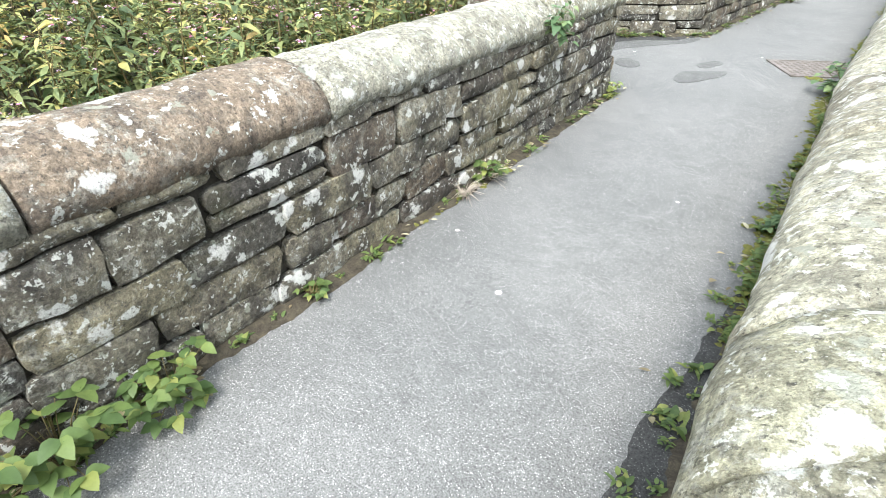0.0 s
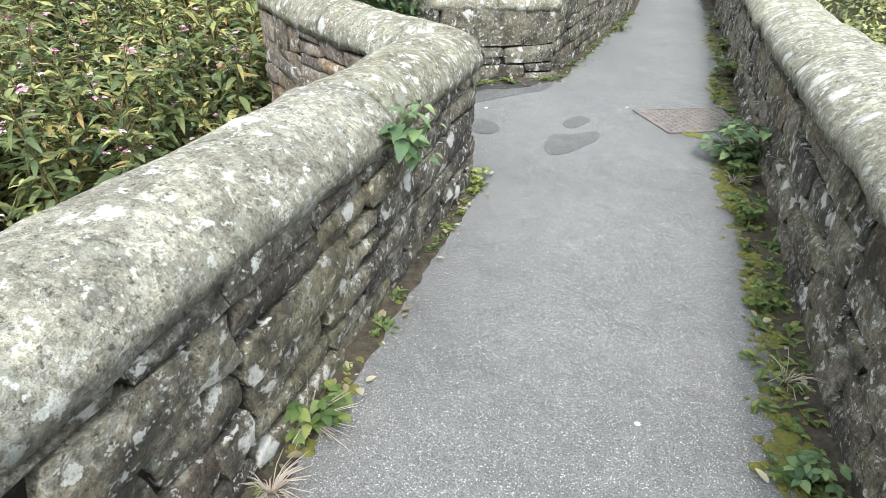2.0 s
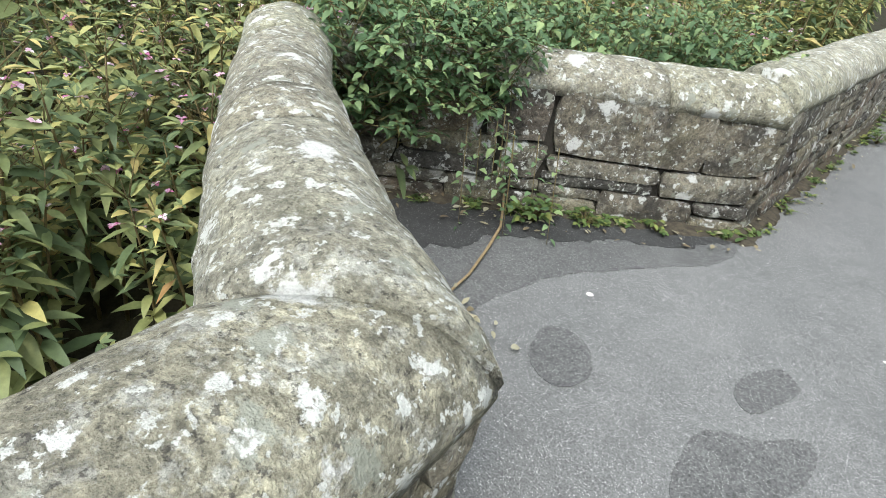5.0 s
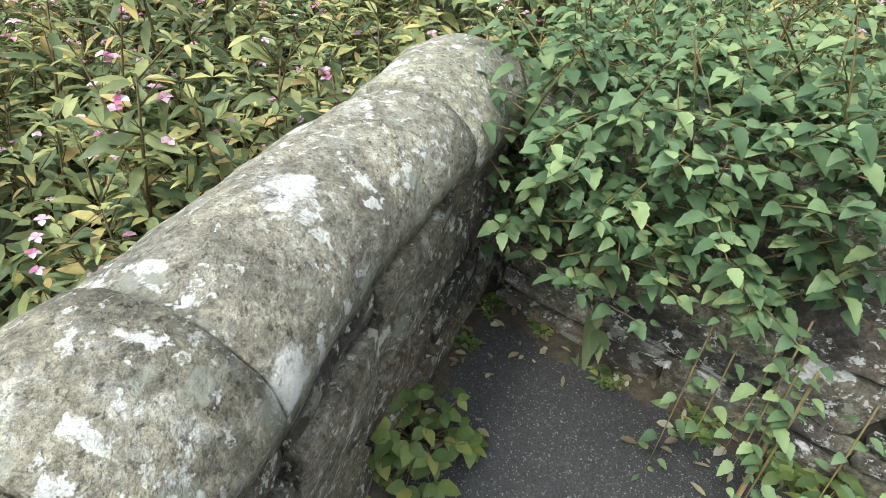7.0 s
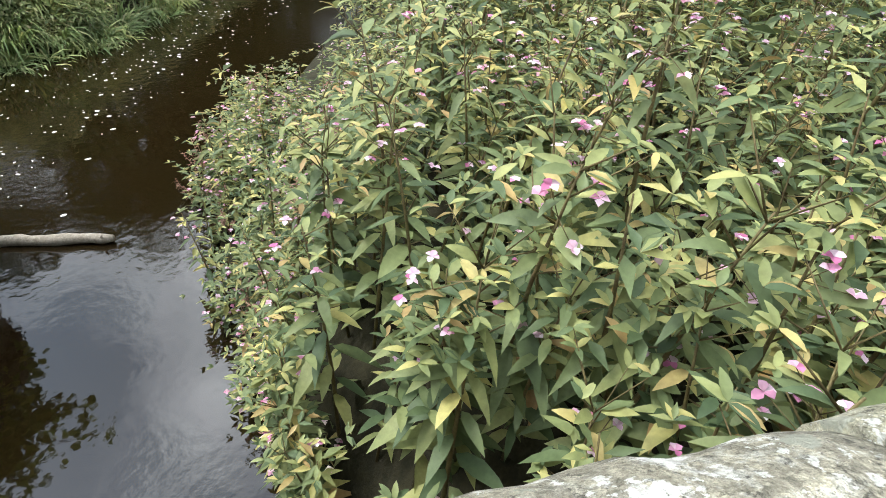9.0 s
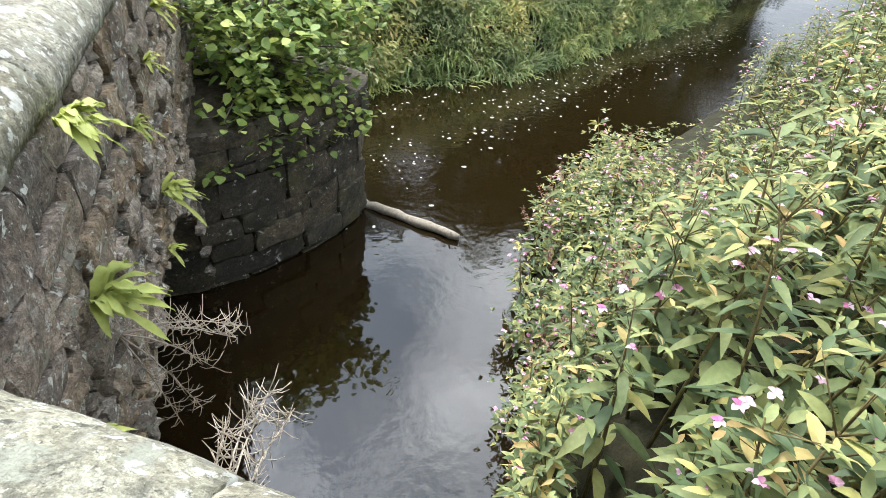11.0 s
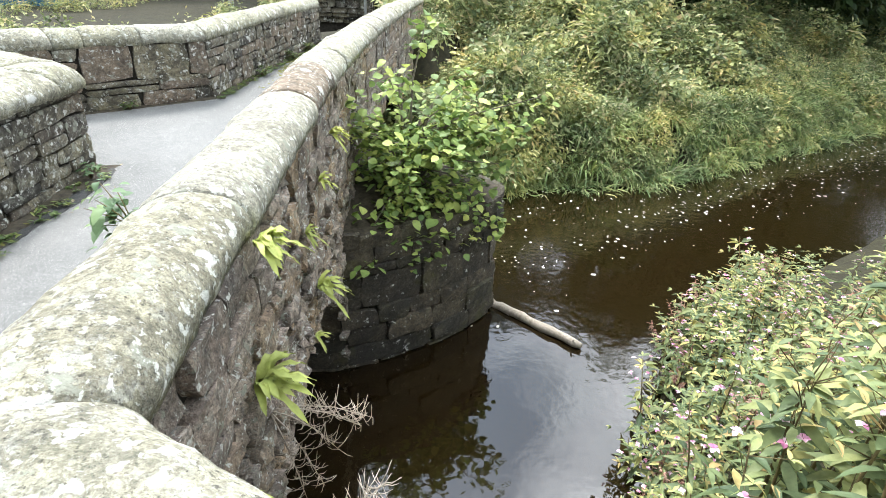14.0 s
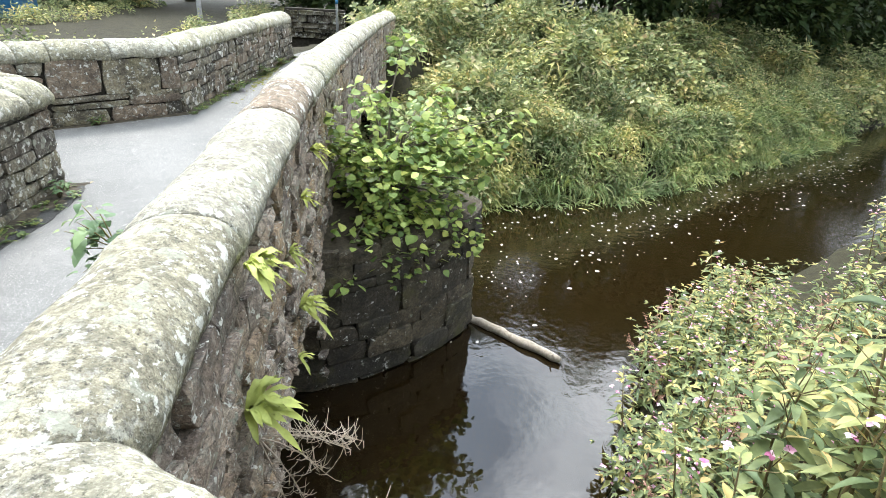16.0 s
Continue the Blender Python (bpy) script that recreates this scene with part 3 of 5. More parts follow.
# river faces
o_ls = [Vector(p) + o * THICK for p, o in zip(LEFT_SOUTH, normals(LEFT_SOUTH))]
corner = o_ls[-1]
facing(wall_ls, corner, o_ls[4], -2.7, LIP, 100, [M_RIVER_WALL], over_arch, (0.07, 0.2), (0.10, 0.32), 0.014, 2.3)
facing(wall_ls, o_ls[4], o_ls[3], -2.7, LIP, 101, [M_RIVER_WALL], over_arch, (0.1, 0.2), (0.2, 0.4), 0.014, 2.0)
facing(wall_ls, o_ls[3], o_ls[2], -1.2, LIP, 102, [M_RIVER_WALL], over_arch, (0.12, 0.22), (0.3, 0.5))
facing(wall_ls, o_ls[2], o_ls[1], -1.6, LIP, 103, [M_RIVER_WALL], over_arch, (0.14, 0.24), (0.3, 0.6))
facing(wall_ls, o_ls[1], o_ls[0], -1.0, LIP, 104, [M_RIVER_WALL], None, (0.14, 0.24), (0.3, 0.6))
o_ra = [Vector(p) + o * THICK for p, o in zip(REFUGE_A, normals(REFUGE_A))]
apex = o_ra[4]
facing(wall_ra, o_ra[3], o_ra[2], -2.7, LIP, 109, [M_RIVER_WALL], None, (0.12, 0.24), (0.25, 0.5))
facing(wall_ra, o_ra[2], corner, -2.7, LIP, 110, [M_RIVER_WALL], None, (0.12, 0.24), (0.25, 0.5))
facing(wall_ra, apex, o_ra[3], -2.7, LIP, 111, [M_RIVER_WALL], None, (0.12, 0.24), (0.25, 0.5))
facing(wall_ra, (-1.95, 1.34), apex, -2.0, LIP, 112, [M_RIVER_WALL], None, (0.12, 0.24), (0.25, 0.5))


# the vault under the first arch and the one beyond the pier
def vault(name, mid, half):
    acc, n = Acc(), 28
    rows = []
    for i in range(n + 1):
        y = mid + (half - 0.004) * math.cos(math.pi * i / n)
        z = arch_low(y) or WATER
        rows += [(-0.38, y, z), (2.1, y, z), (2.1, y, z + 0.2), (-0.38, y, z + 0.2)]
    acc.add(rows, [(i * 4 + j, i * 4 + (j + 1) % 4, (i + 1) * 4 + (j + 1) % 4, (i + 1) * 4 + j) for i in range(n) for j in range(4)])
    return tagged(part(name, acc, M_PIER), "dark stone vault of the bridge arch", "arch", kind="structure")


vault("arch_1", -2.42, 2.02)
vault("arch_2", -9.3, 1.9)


def prism(name, outline, z0, z1, material, label):
    acc, n = Acc(), len(outline)
    acc.add([(*p, z0) for p in outline] + [(*p, z1) for p in outline], [(i, (i + 1) % n, n + (i + 1) % n, n + i) for i in range(n)] + [tuple(range(n, 2 * n)), tuple(range(n))[::-1]])
    return tagged(part(name, acc, material, smooth=False), label, "pier", kind="structure")


def rounded(pts, times=2):
    """Corners cut off twice, the ends kept."""
    for _ in range(times):
        out = [Vector(pts[0])]
        for a, b in zip(pts, pts[1:]):
            out += [Vector(a).lerp(Vector(b), 0.25), Vector(a).lerp(Vector(b), 0.75)]
        pts = out + [Vector(pts[-1])]
    return pts


def curved_facing(parent, pts, z0, z1, seed, material, sizes, long, gap):
    """Coursed blocks that follow a curve; they face to its right."""
    r = random.Random(seed)
    offs, full = [Vector((0, 0))] * len(pts), total(pts)
    z = z0
    while z < z1 - 0.03:
        h = min(r.uniform(*sizes), z1 - z)
        if z1 - z - h < 0.1:
            h = z1 - z
        e = 0.0
        while e < full - 0.02:
            w = r.uniform(*long)
            if full - e - w < long[0] * 0.7:
                w = full - e
            a, b = at_length(pts, offs, e)[0], at_length(pts, offs, min(e + w, full))[0]
            along = Vector((*(b - a).normalized(), 0))
            mid = Vector((*((a + b) / 2), z + h / 2))
            one_stone(parent, mid, along, Vector((along.y, -along.x, 0)), (b - a).length - gap * r.uniform(0.3, 1.2), h - gap * r.uniform(0.3, 1.2), r, material, proud=0.02, rugged=1.9)
            e += w
        z += h


pier = prism("bridge_pier", [(2.2, -4.5), (2.2, -7.3), (-0.5, -7.25), (-1.5, -6.8), (-2.16, -6.15), (-2.18, -5.9), (-1.80, -5.36), (-1.18, -4.93), (-0.66, -4.64), (-0.3, -4.55)], WATER - 0.6, -0.82, M_MORTAR, "dark damp stone cutwater of the bridge")
nose = rounded([(0.1, -4.44), (-0.45, -4.46), (-1.2, -4.82), (-1.85, -5.27), (-2.28, -5.75), (-2.30, -6.2), (-1.5, -6.9), (-0.5, -7.35)])
curved_facing(pier, nose, WATER - 0.25, -1.28, 120, M_PIER, (0.22, 0.34), (0.38, 0.75), 0.007)
curved_facing(pier, nose, -1.28, -0.78, 121, M_PIER, (0.13, 0.2), (0.3, 0.5), 0.008)
top = Acc()
top.add([(*p, -0.79 + 0.03 * n3(p[0], p[1], 0, 3)) for p in nose] + [(-0.4, -6.0, -0.6)], [(i + 1, i, len(nose)) for i in range(len(nose) - 1)])
part("cap_of_earth", top, M_SOIL, pier, "soil on top of the cutwater")
near_pier = prism("bridge_pier_refuge", [(2.2, -0.44), (2.2, 2.9), (0.0, 2.9), (-1.96, 1.34), (-2.02, 1.1), (-0.42, -0.1), (-0.3, -0.44)], WATER - 0.6, -0.32, M_MORTAR, "stone base under the refuge")


# ---- ground and river ----
def polyline_y(x, pts):
    pts = sorted(pts)
    if x <= pts[0][0]:
        return pts[0][1]
    for (xa, ya), (xb, yb) in zip(pts, pts[1:]):
        if x <= xb:
            return ya + (yb - ya) * (x - xa) / (xb - xa)
    return pts[-1][1]


NEAR_EDGE = [(-60, -34), (-30, -19), (-11, -9.0), (-6.5, -6.5), (-4.9, -5.4), (-4.0, -4.5), (-3.4, -3.3), (-2.75, -2.0), (-2.3, -0.9), (-2.0, 0.2), (0, -0.6), (40, -0.6)]
FAR_EDGE = [(-60, -44), (-30, -25), (-12, -13.6), (-6.3, -10.5), (-3.8, -10.3), (-1.5, -9.6), (0, -11.2), (40, -11.2)]


TALL_EDGE = [(-60, -34), (-30, -19), (-11, -8.6), (-6.5, -4.9), (-4.4, -3.4), (-3.55, -2.75), (-2.75, -1.85), (-2.3, -0.9), (-2.0, 0.2), (0, -0.6), (40, -0.6)]


def ground_z(x, y):
    dn, df = y - polyline_y(x, NEAR_EDGE), polyline_y(x, FAR_EDGE) - y
    if dn > 0:
        dt = max(0.0, y - polyline_y(x, TALL_EDGE))
        z = -2.62 + 0.45 * min(1, dn / 0.8) + 0.65 * min(1, dt / 1.3) + 0.16 * min(dt, 9)
    elif df > 0:
        z = -2.62 + 0.9 * min(1, df / 1.0) + 0.13 * min(df, 12)
    else:
        z = -2.62 - 0.5 * min(1, -max(dn, df) / 0.8)
    z += 0.10 * n3(x, y, 0, 0.7) if max(dn, df) > 0.2 else 0
    if x > 2.2 and y < -7.2 and df > -3:
        z = max(z, min(0.25, -1.2 + 0.5 * (x - 2.2) + (-7.2 - y) * 0.3))
    mid = polyline_y(y, [(-40, -12), (-20, -2.6), (-15, -0.4), (-12, 0.1), (-7, 0.8), (5, 1.1), (26, 1.8), (60, 2.4)])
    side = abs(x - mid)
    if y > 2 or y < -10.5:
        gap = max(0.0, min(1.0, (side - 1.5) / 2.2))
        z = min(z, -0.06 + 0.4 * gap) if side < 3.5 else z
        if (y < -13 or y > 20) and side < 1.6:
            z = -0.05
    return z


def axis(lo, hi, step, reach):
    vals = list(np.arange(lo, hi + 0.001, step))
    d, k = step, 0
    while k < 16 and d < reach:
        d *= 1.6
        vals = [vals[0] - d] + vals + [vals[-1] + d]
        k += 1
    return vals


gx, gy = axis(-16, 8, 0.4, 700), axis(-24, 16, 0.4, 700)
acc = Acc()
acc.add([(x, y, ground_z(x, y)) for y in gy for x in gx], [(j * len(gx) + i, j * len(gx) + i + 1, (j + 1) * len(gx) + i + 1, (j + 1) * len(gx) + i) for j in range(len(gy) - 1) for i in range(len(gx) - 1)])
tagged(part("ground", acc, M_BANK), "dark earth of the overgrown river banks", "ground", kind="structure")
acc = Acc()
acc.add([(-70, -50, WATER), (45, -50, WATER), (45, 3, WATER), (-70, 3, WATER)], [(0, 1, 2, 3)])
tagged(part("water", acc, M_WATER), "dark peaty river water reflecting the cloudy sky", "water", kind="structure")


# ---- plants ----
def balsam(r, height, low=False):
    """Himalayan balsam: a ribbed stem, whorls of lance-shaped leaves and a head of slipper flowers."""
    stem, leaves, blooms = Acc(), Acc(), Acc()
    lean = Vector((r.uniform(-0.12, 0.12), r.uniform(-0.12, 0.12), 0))

    def at(u):
        return Vector((0, 0, height * u)) + lean * (u * u * height)

    tube(stem, [at(u) for u in (0, 0.35, 0.7, 1.0)], [0.013, 0.011, 0.008, 0.003], 5)
    u, k = 0.25, r.uniform(0, 6)
    while u < 1.0:
        size = (0.235 - 0.10 * max(0, (u - 0.55) / 0.45)) * r.uniform(0.7, 1.2)
        for j in range(3 if u < 0.93 else 5):
            a = k + j * math.tau / 3 + r.uniform(-0.35, 0.35)
            rise = r.uniform(-0.25, 0.35) + (0.45 if u > 0.9 else 0)
            d = Vector((math.cos(a), math.sin(a), rise))
            stalk = at(u) + d * 0.02
            blade(leaves, stalk, d, size, size * r.uniform(0.25, 0.36), r.uniform(0.1, 0.65), 0.25, 0.4, r.uniform(-0.5, 0.5), low)
            if r.random() < 0.35 and u > 0.45:
                # side shoots with small leaves
                t2 = at(u) + d * r.uniform(0.1, 0.2) + Vector((0, 0, 0.10))
                if not low:
                    tube(stem, [at(u), t2], [0.004, 0.002], 3)
                for q in range(4):
                    b = r.uniform(0, math.tau)
                    blade(leaves, t2, (math.cos(b), math.sin(b), r.uniform(0, 0.9)), size * 0.55, size * 0.18, 0.3, 0.25, 0.4, 0, low)
        u += r.uniform(0.06, 0.09)
        k += 1.05
    for j in range(r.choice((1, 3, 5, 7))):
        a, e = r.uniform(0, math.tau), r.uniform(0.06, 0.16)
        c = at(r.uniform(0.78, 0.98)) + Vector((math.cos(a) * e, math.sin(a) * e, r.uniform(-0.03, 0.06)))
        if not low:
            tube(stem, [at(0.88), c], [0.002, 0.0015], 3)
        for q in range(4):
            b = a + q * math.tau / 4
            blade(blooms, c, (math.cos(b), math.sin(b), r.uniform(-0.2, 0.8)), 0.03, 0.028, 0.2, 0.5, 0.55, 0, low)
    return stem, leaves, blooms


def on_bank(x, y):
    """True where the near bank is clear of the bridge."""
    if y < polyline_y(x, TALL_EDGE) + 0.1 + 0.45 * n3(x, y, 2, 1.4):
        return False
    if y < 2.9:
        # outside the refuge
        edge = -0.62 - max(0.0, min(1.0, (y + 0.5) / 1.5)) * 1.75 if y < 1.0 else -2.35 + max(0.0, (y - 1.3) / 1.6) * 1.75
        return x < edge
    return x < polyline_y(y, [(2.7, -0.6), (5, -0.4), (8, -0.1), (17, 0.25)]) - 0.15


r_b = random.Random(21)
kinds = []
for k in range(9):
    h = 1.15 + 0.08 * k
    stem, leaves, blooms = balsam(r_b, h)
    base = thing("himalayan_balsam", (0, 0, -30), label="tall himalayan balsam with long leaves and pink flowers on the bank", category="plant", group="balsam on the river bank")
    tagged(part("stem", stem, M_STEM, base, "reddish green stem"), kind="stuff")
    tagged(part("foliage", leaves, M_BALSAM, base), kind="stuff")
    if blooms.v:
        tagged(part("blossom", blooms, M_PINK, base, "pale pink slipper flowers"), kind="stuff")
    kinds.append(base)
spots, tries = [], 0
while len(spots) < 300 and tries < 20000:
    tries += 1
    x, y = r_b.uniform(-5.6, -0.4), r_b.uniform(-4.1, 4.1)
    if on_bank(x, y) and all((x - a) ** 2 + (y - b) ** 2 > 0.17**2 for a, b in spots):
        spots.append((x, y))
for i, (x, y) in enumerate(spots):
    edge = y - polyline_y(x, TALL_EDGE)
    k = r_b.randrange(0, 5) if edge < 0.9 else r_b.randrange(2, 9)
    m = pose(x, y, ground_z(x, y) - 0.04, r_b.uniform(-9, 9), r_b.uniform(-9, 9), r_b.uniform(0, 360))
    grow = r_b.uniform(0.8, 1.22) * (0.85 if edge < 0.6 else 1.0) * (0.72 if y < -1.8 and edge < 1.3 else 1.0)
    m = m @ Matrix.Scale(grow, 4)
    if i < len(spots) - len(kinds):
        copy_thing(kinds[k], m)
    else:
        kinds[i - len(spots) + len(kinds)].matrix_basis = m


class Soup:
    """Many copies of a few small meshes, joined into one."""

    def __init__(self):
        self.v, self.f, self.n = [], [], 0

    def put(self, verts, faces, m):
        a = np.array(m)
        self.v.append(verts @ a[:3, :3].T + a[:3, 3])
        self.f.append(faces + self.n)
        self.n += len(verts)

    def mesh(self, name, material):
        me = bpy.data.meshes.new(name)
        v, f = np.concatenate(self.v), np.concatenate(self.f)
        me.vertices.add(len(v))
        me.vertices.foreach_set("co", v.astype(np.float32).ravel())
        me.loops.add(f.size)
        me.loops.foreach_set("vertex_index", f.astype(np.int32).ravel())
        me.polygons.add(len(f))
        me.polygons.foreach_set("loop_start", np.arange(0, f.size, 3, dtype=np.int32))
        me.materials.append(material)
        me.update(calc_edges=True)
        me.validate()
        return me


def tris(acc):
    out = []
    for f in acc.f:
        out += [(f[0], f[i], f[i + 1]) for i in range(1, len(f) - 1)]
    return np.array(acc.v, dtype=float), np.array(out, dtype=int)


def soup_ob(name, soup, material, label, category):
    return tagged(new(name, soup.mesh(name, material)), label, category, kind="stuff")


# the same plants further off
far_kinds = [[tris(a) if a.v else None for a in balsam(r_b, 1.3 + 0.09 * k, True)] for k in range(6)]
far_leaf, far_stem, far_pink = Soup(), Soup(), Soup()


def sow(x, y, scale=1.0, sunk=0.04):
    k = far_kinds[r_b.randrange(len(far_kinds))]
    m = pose(x, y, ground_z(x, y) - sunk, r_b.uniform(-8, 8), r_b.uniform(-8, 8), r_b.uniform(0, 360)) @ Matrix.Scale(scale, 4)
    for soup, t in zip((far_stem, far_leaf, far_pink), k):
        if t:
            soup.put(*t, m)


n = 0
while n < 2300:
    x, y = -0.3 - 17 * r_b.random() ** 1.2, r_b.uniform(-9, 16)
    if on_bank(x, y) and not (x > -5.4 and -5.2 < y < 4.0 and r_b.random() < 0.6):
        low = 0.68 if y - polyline_y(x, TALL_EDGE) < 1.3 and y < -1.5 else 1.0
        sow(x, y, low * (r_b.uniform(0.8, 1.1) + 0.3 * max(0, n3(x, y, 7, 0.8))))
        n += 1
n = 0
while n < 140:
    # low sprawling growth on the point of the bank
    x, y = r_b.uniform(-6.2, -2.3), r_b.uniform(-6.2, -0.8)
    if polyline_y(x, NEAR_EDGE) - 0.1 < y < polyline_y(x, TALL_EDGE) + 0.25:
        sow(x, y, r_b.uniform(0.8, 1.05), r_b.uniform(0.6, 0.95))
        n += 1
far_leaf_ob = soup_ob("balsam_thicket", far_leaf, M_BALSAM, "dense thicket of balsam leaves turning yellow", "undergrowth")
part("stems", far_stem.mesh("stems", M_STEM), None, far_leaf_ob)
part("flowers", far_pink.mesh("flowers", M_PINK), None, far_leaf_ob, "pink flower heads")

# rosy seed heads on the point of the bank
heads = Soup()
head_kinds = []
for _ in range(4):
    acc = Acc()
    for q in range(6):
        a, e = r_b.uniform(0, math.tau), r_b.uniform(0.05, 0.2)
        tip = Vector((math.cos(a) * e, math.sin(a) * e, r_b.uniform(0.45, 0.85)))
        tube(acc, [(0, 0, 0), tip * 0.55 + Vector((0, 0, 0.06)), tip], [0.005, 0.004, 0.002], 3)
        for w in range(16):
            b = r_b.uniform(0, math.tau)
            blade(acc, tip * r_b.uniform(0.62, 1.02), (math.cos(b), math.sin(b), r_b.uniform(-0.3, 0.9)), r_b.uniform(0.03, 0.07), 0.016, 0.2, 0.2, 0.5, 0, True)
    head_kinds.append(tris(acc))
n = 0
while n < 34:
    x, y = r_b.uniform(-6.2, -2.6), r_b.uniform(-6.0, -1.6)
    if polyline_y(x, NEAR_EDGE) < y < polyline_y(x, TALL_EDGE) + 0.7:
        heads.put(*head_kinds[n % 4], pose(x, y, ground_z(x, y) - 0.03, r_b.uniform(-14, 14), r_b.uniform(-14, 14), r_b.uniform(0, 360)) @ Matrix.Scale(r_b.uniform(0.6, 1.15), 4))
        n += 1
soup_ob("seed_heads", heads, M_SEED, "rosy brown seed heads among the low bank plants", "plant")

# far bank: grasses at the edge, mixed undergrowth, dark trees behind
r_f = random.Random(31)


def tuft(r, n, length, width, spread):
    acc = Acc()
    for _ in range(n):
        a, s = r.uniform(0, math.tau), r.uniform(0, spread)
        blade(acc, (math.cos(a) * s, math.sin(a) * s, 0), (math.cos(a) * 0.55, math.sin(a) * 0.55, 1), length * r.uniform(0.6, 1.1), width, r.uniform(0.5, 1.1), 0.2, 0.4)
    return tris(acc)


def clump(r, n, radius, size, ratio=0.6):
    """A clump of small leaves filling a lobed ball."""
    acc = Acc()
    for _ in range(n):
        d = Vector((r.gauss(0, 1), r.gauss(0, 1), r.gauss(0.25, 0.8))).normalized()
        p = d * radius * r.uniform(0.45, 1.0) * (1 + 0.35 * n3(d.x, d.y, d.z, 2.0))
        a = r.uniform(0, math.tau)
        way = (d + Vector((math.cos(a), math.sin(a), r.uniform(-0.5, 0.4)))).normalized()
        blade(acc, p, way, size * r.uniform(0.7, 1.3), size * ratio, 0.3, 0.2, 0.45, r.uniform(-0.8, 0.8), True)
    return tris(acc)


tufts = [tuft(r_f, 46, 0.75, 0.022, 0.13) for _ in range(5)]
clumps = [clump(r_f, 150, 0.42, z, q) for z, q in ((0.14, 0.3), (0.11, 0.5), (0.13, 0.65), (0.17, 0.22), (0.10, 0.4))]
grass, shrubs = Soup(), Soup()
for _ in range(1100):
    x = -0.8 - 16 * r_f.random()
    d = r_f.random() ** 1.6 * 2.6
    y = polyline_y(x, FAR_EDGE) - d + 0.1
    m = pose(x, y, ground_z(x, y) - 0.05, r_f.uniform(-20, 20), r_f.uniform(-20, 20), r_f.uniform(0, 360)) @ Matrix.Scale(r_f.uniform(0.8, 1.7), 4)
    grass.put(*tufts[r_f.randrange(5)], m)
for _ in range(2700):
    x = -0.6 - 22 * r_f.random() ** 1.1
    d = 0.2 + r_f.random() * 13
    y = polyline_y(x, FAR_EDGE) - d
    s = r_f.uniform(0.6, 1.5)
    hump = max(0.0, n3(x, y, 3, 0.42) + 0.12)
    lift = r_f.random() ** 0.8 * (0.25 + 3.2 * hump) * min(1.0, d / 1.5)
    s *= 0.75 + 0.9 * hump
    m = pose(x, y, ground_z(x, y) + 0.15 + lift * 0.6, r_f.uniform(-30, 30), r_f.uniform(-30, 30), r_f.uniform(0, 360)) @ Matrix.Scale(s, 4)
    shrubs.put(*clumps[r_f.randrange(5)], m)
for _ in range(260):
    # behind the parapets on both sides of the far approach
    x, y = r_f.uniform(2.2, 15), r_f.uniform(-24, -8.5)
    if not (3.6 < x < 6.6 and y < -11):
        m = pose(x, y, ground_z(x, y) + 0.1, 0, 0, r_f.uniform(0, 360)) @ Matrix.Scale(r_f.uniform(0.4, 0.9), 4)
        shrubs.put(*clumps[r_f.randrange(5)], m)
for _ in range(170):
    x, y = r_f.uniform(2.7, 9), r_f.uniform(0.6, 24)
    m = pose(x, y, ground_z(x, y) + r_f.uniform(0.1, 0.9), 0, 0, r_f.uniform(0, 360)) @ Matrix.Scale(r_f.uniform(0.7, 1.3), 4)
    shrubs.put(*clumps[r_f.randrange(5)], m)
soup_ob("long_grass", grass, M_GRASS, "long arching grass along the far water's edge", "grass")
soup_ob("bank_undergrowth", shrubs, M_BANKLEAF, "tangled green undergrowth covering the far bank", "undergrowth")

tree_clumps = [clump(r_f, 170, 1.0, 0.30, 0.6) for _ in range(3)]


def tree(x, y, height, seed):
    r = random.Random(seed)
    z = ground_z(x, y)
    ob = thing("tree", (x, y, z), label="dark broadleaf tree standing behind the river bank", category="tree", group="trees behind the banks")
    wood, crown = Acc(), Soup()
    tube(wood, [(0, 0, -0.2), (0.1, 0, height * 0.35), (0.0, 0.2, height * 0.8)], [height * 0.025, height * 0.018, 0.04], 8)
    for k in range(9):
        a, u = r.uniform(0, math.tau), r.uniform(0.18, 0.75)
        e = Vector((math.cos(a), math.sin(a), 0.35)) * height * r.uniform(0.16, 0.3)
        s = Vector((0, 0.1, height * u))
        tube(wood, [s, s + e * 0.6 + Vector((0, 0, 0.1)), s + e], [0.08, 0.05, 0.02], 5)
        for q in range(6):
            p = s + e * r.uniform(0.5, 1.1) + Vector((r.gauss(0, 0.8), r.gauss(0, 0.8), r.gauss(0.2, 0.8)))
            crown.put(*tree_clumps[r.randrange(3)], pose(*p, 0, 0, r.uniform(0, 360)) @ Matrix.Scale(r.uniform(0.7, 1.4), 4))
    for q in range(14):
        p = (r.gauss(0, height * 0.1), r.gauss(0, height * 0.1), height * r.uniform(0.55, 1.0))
        crown.put(*tree_clumps[r.randrange(3)], pose(*p, 0, 0, r.uniform(0, 360)) @ Matrix.Scale(r.uniform(0.8, 1.5), 4))
    part("trunk", wood, M_BARK, ob)
    part("crown", crown.mesh("crown", M_TREE), None, ob)


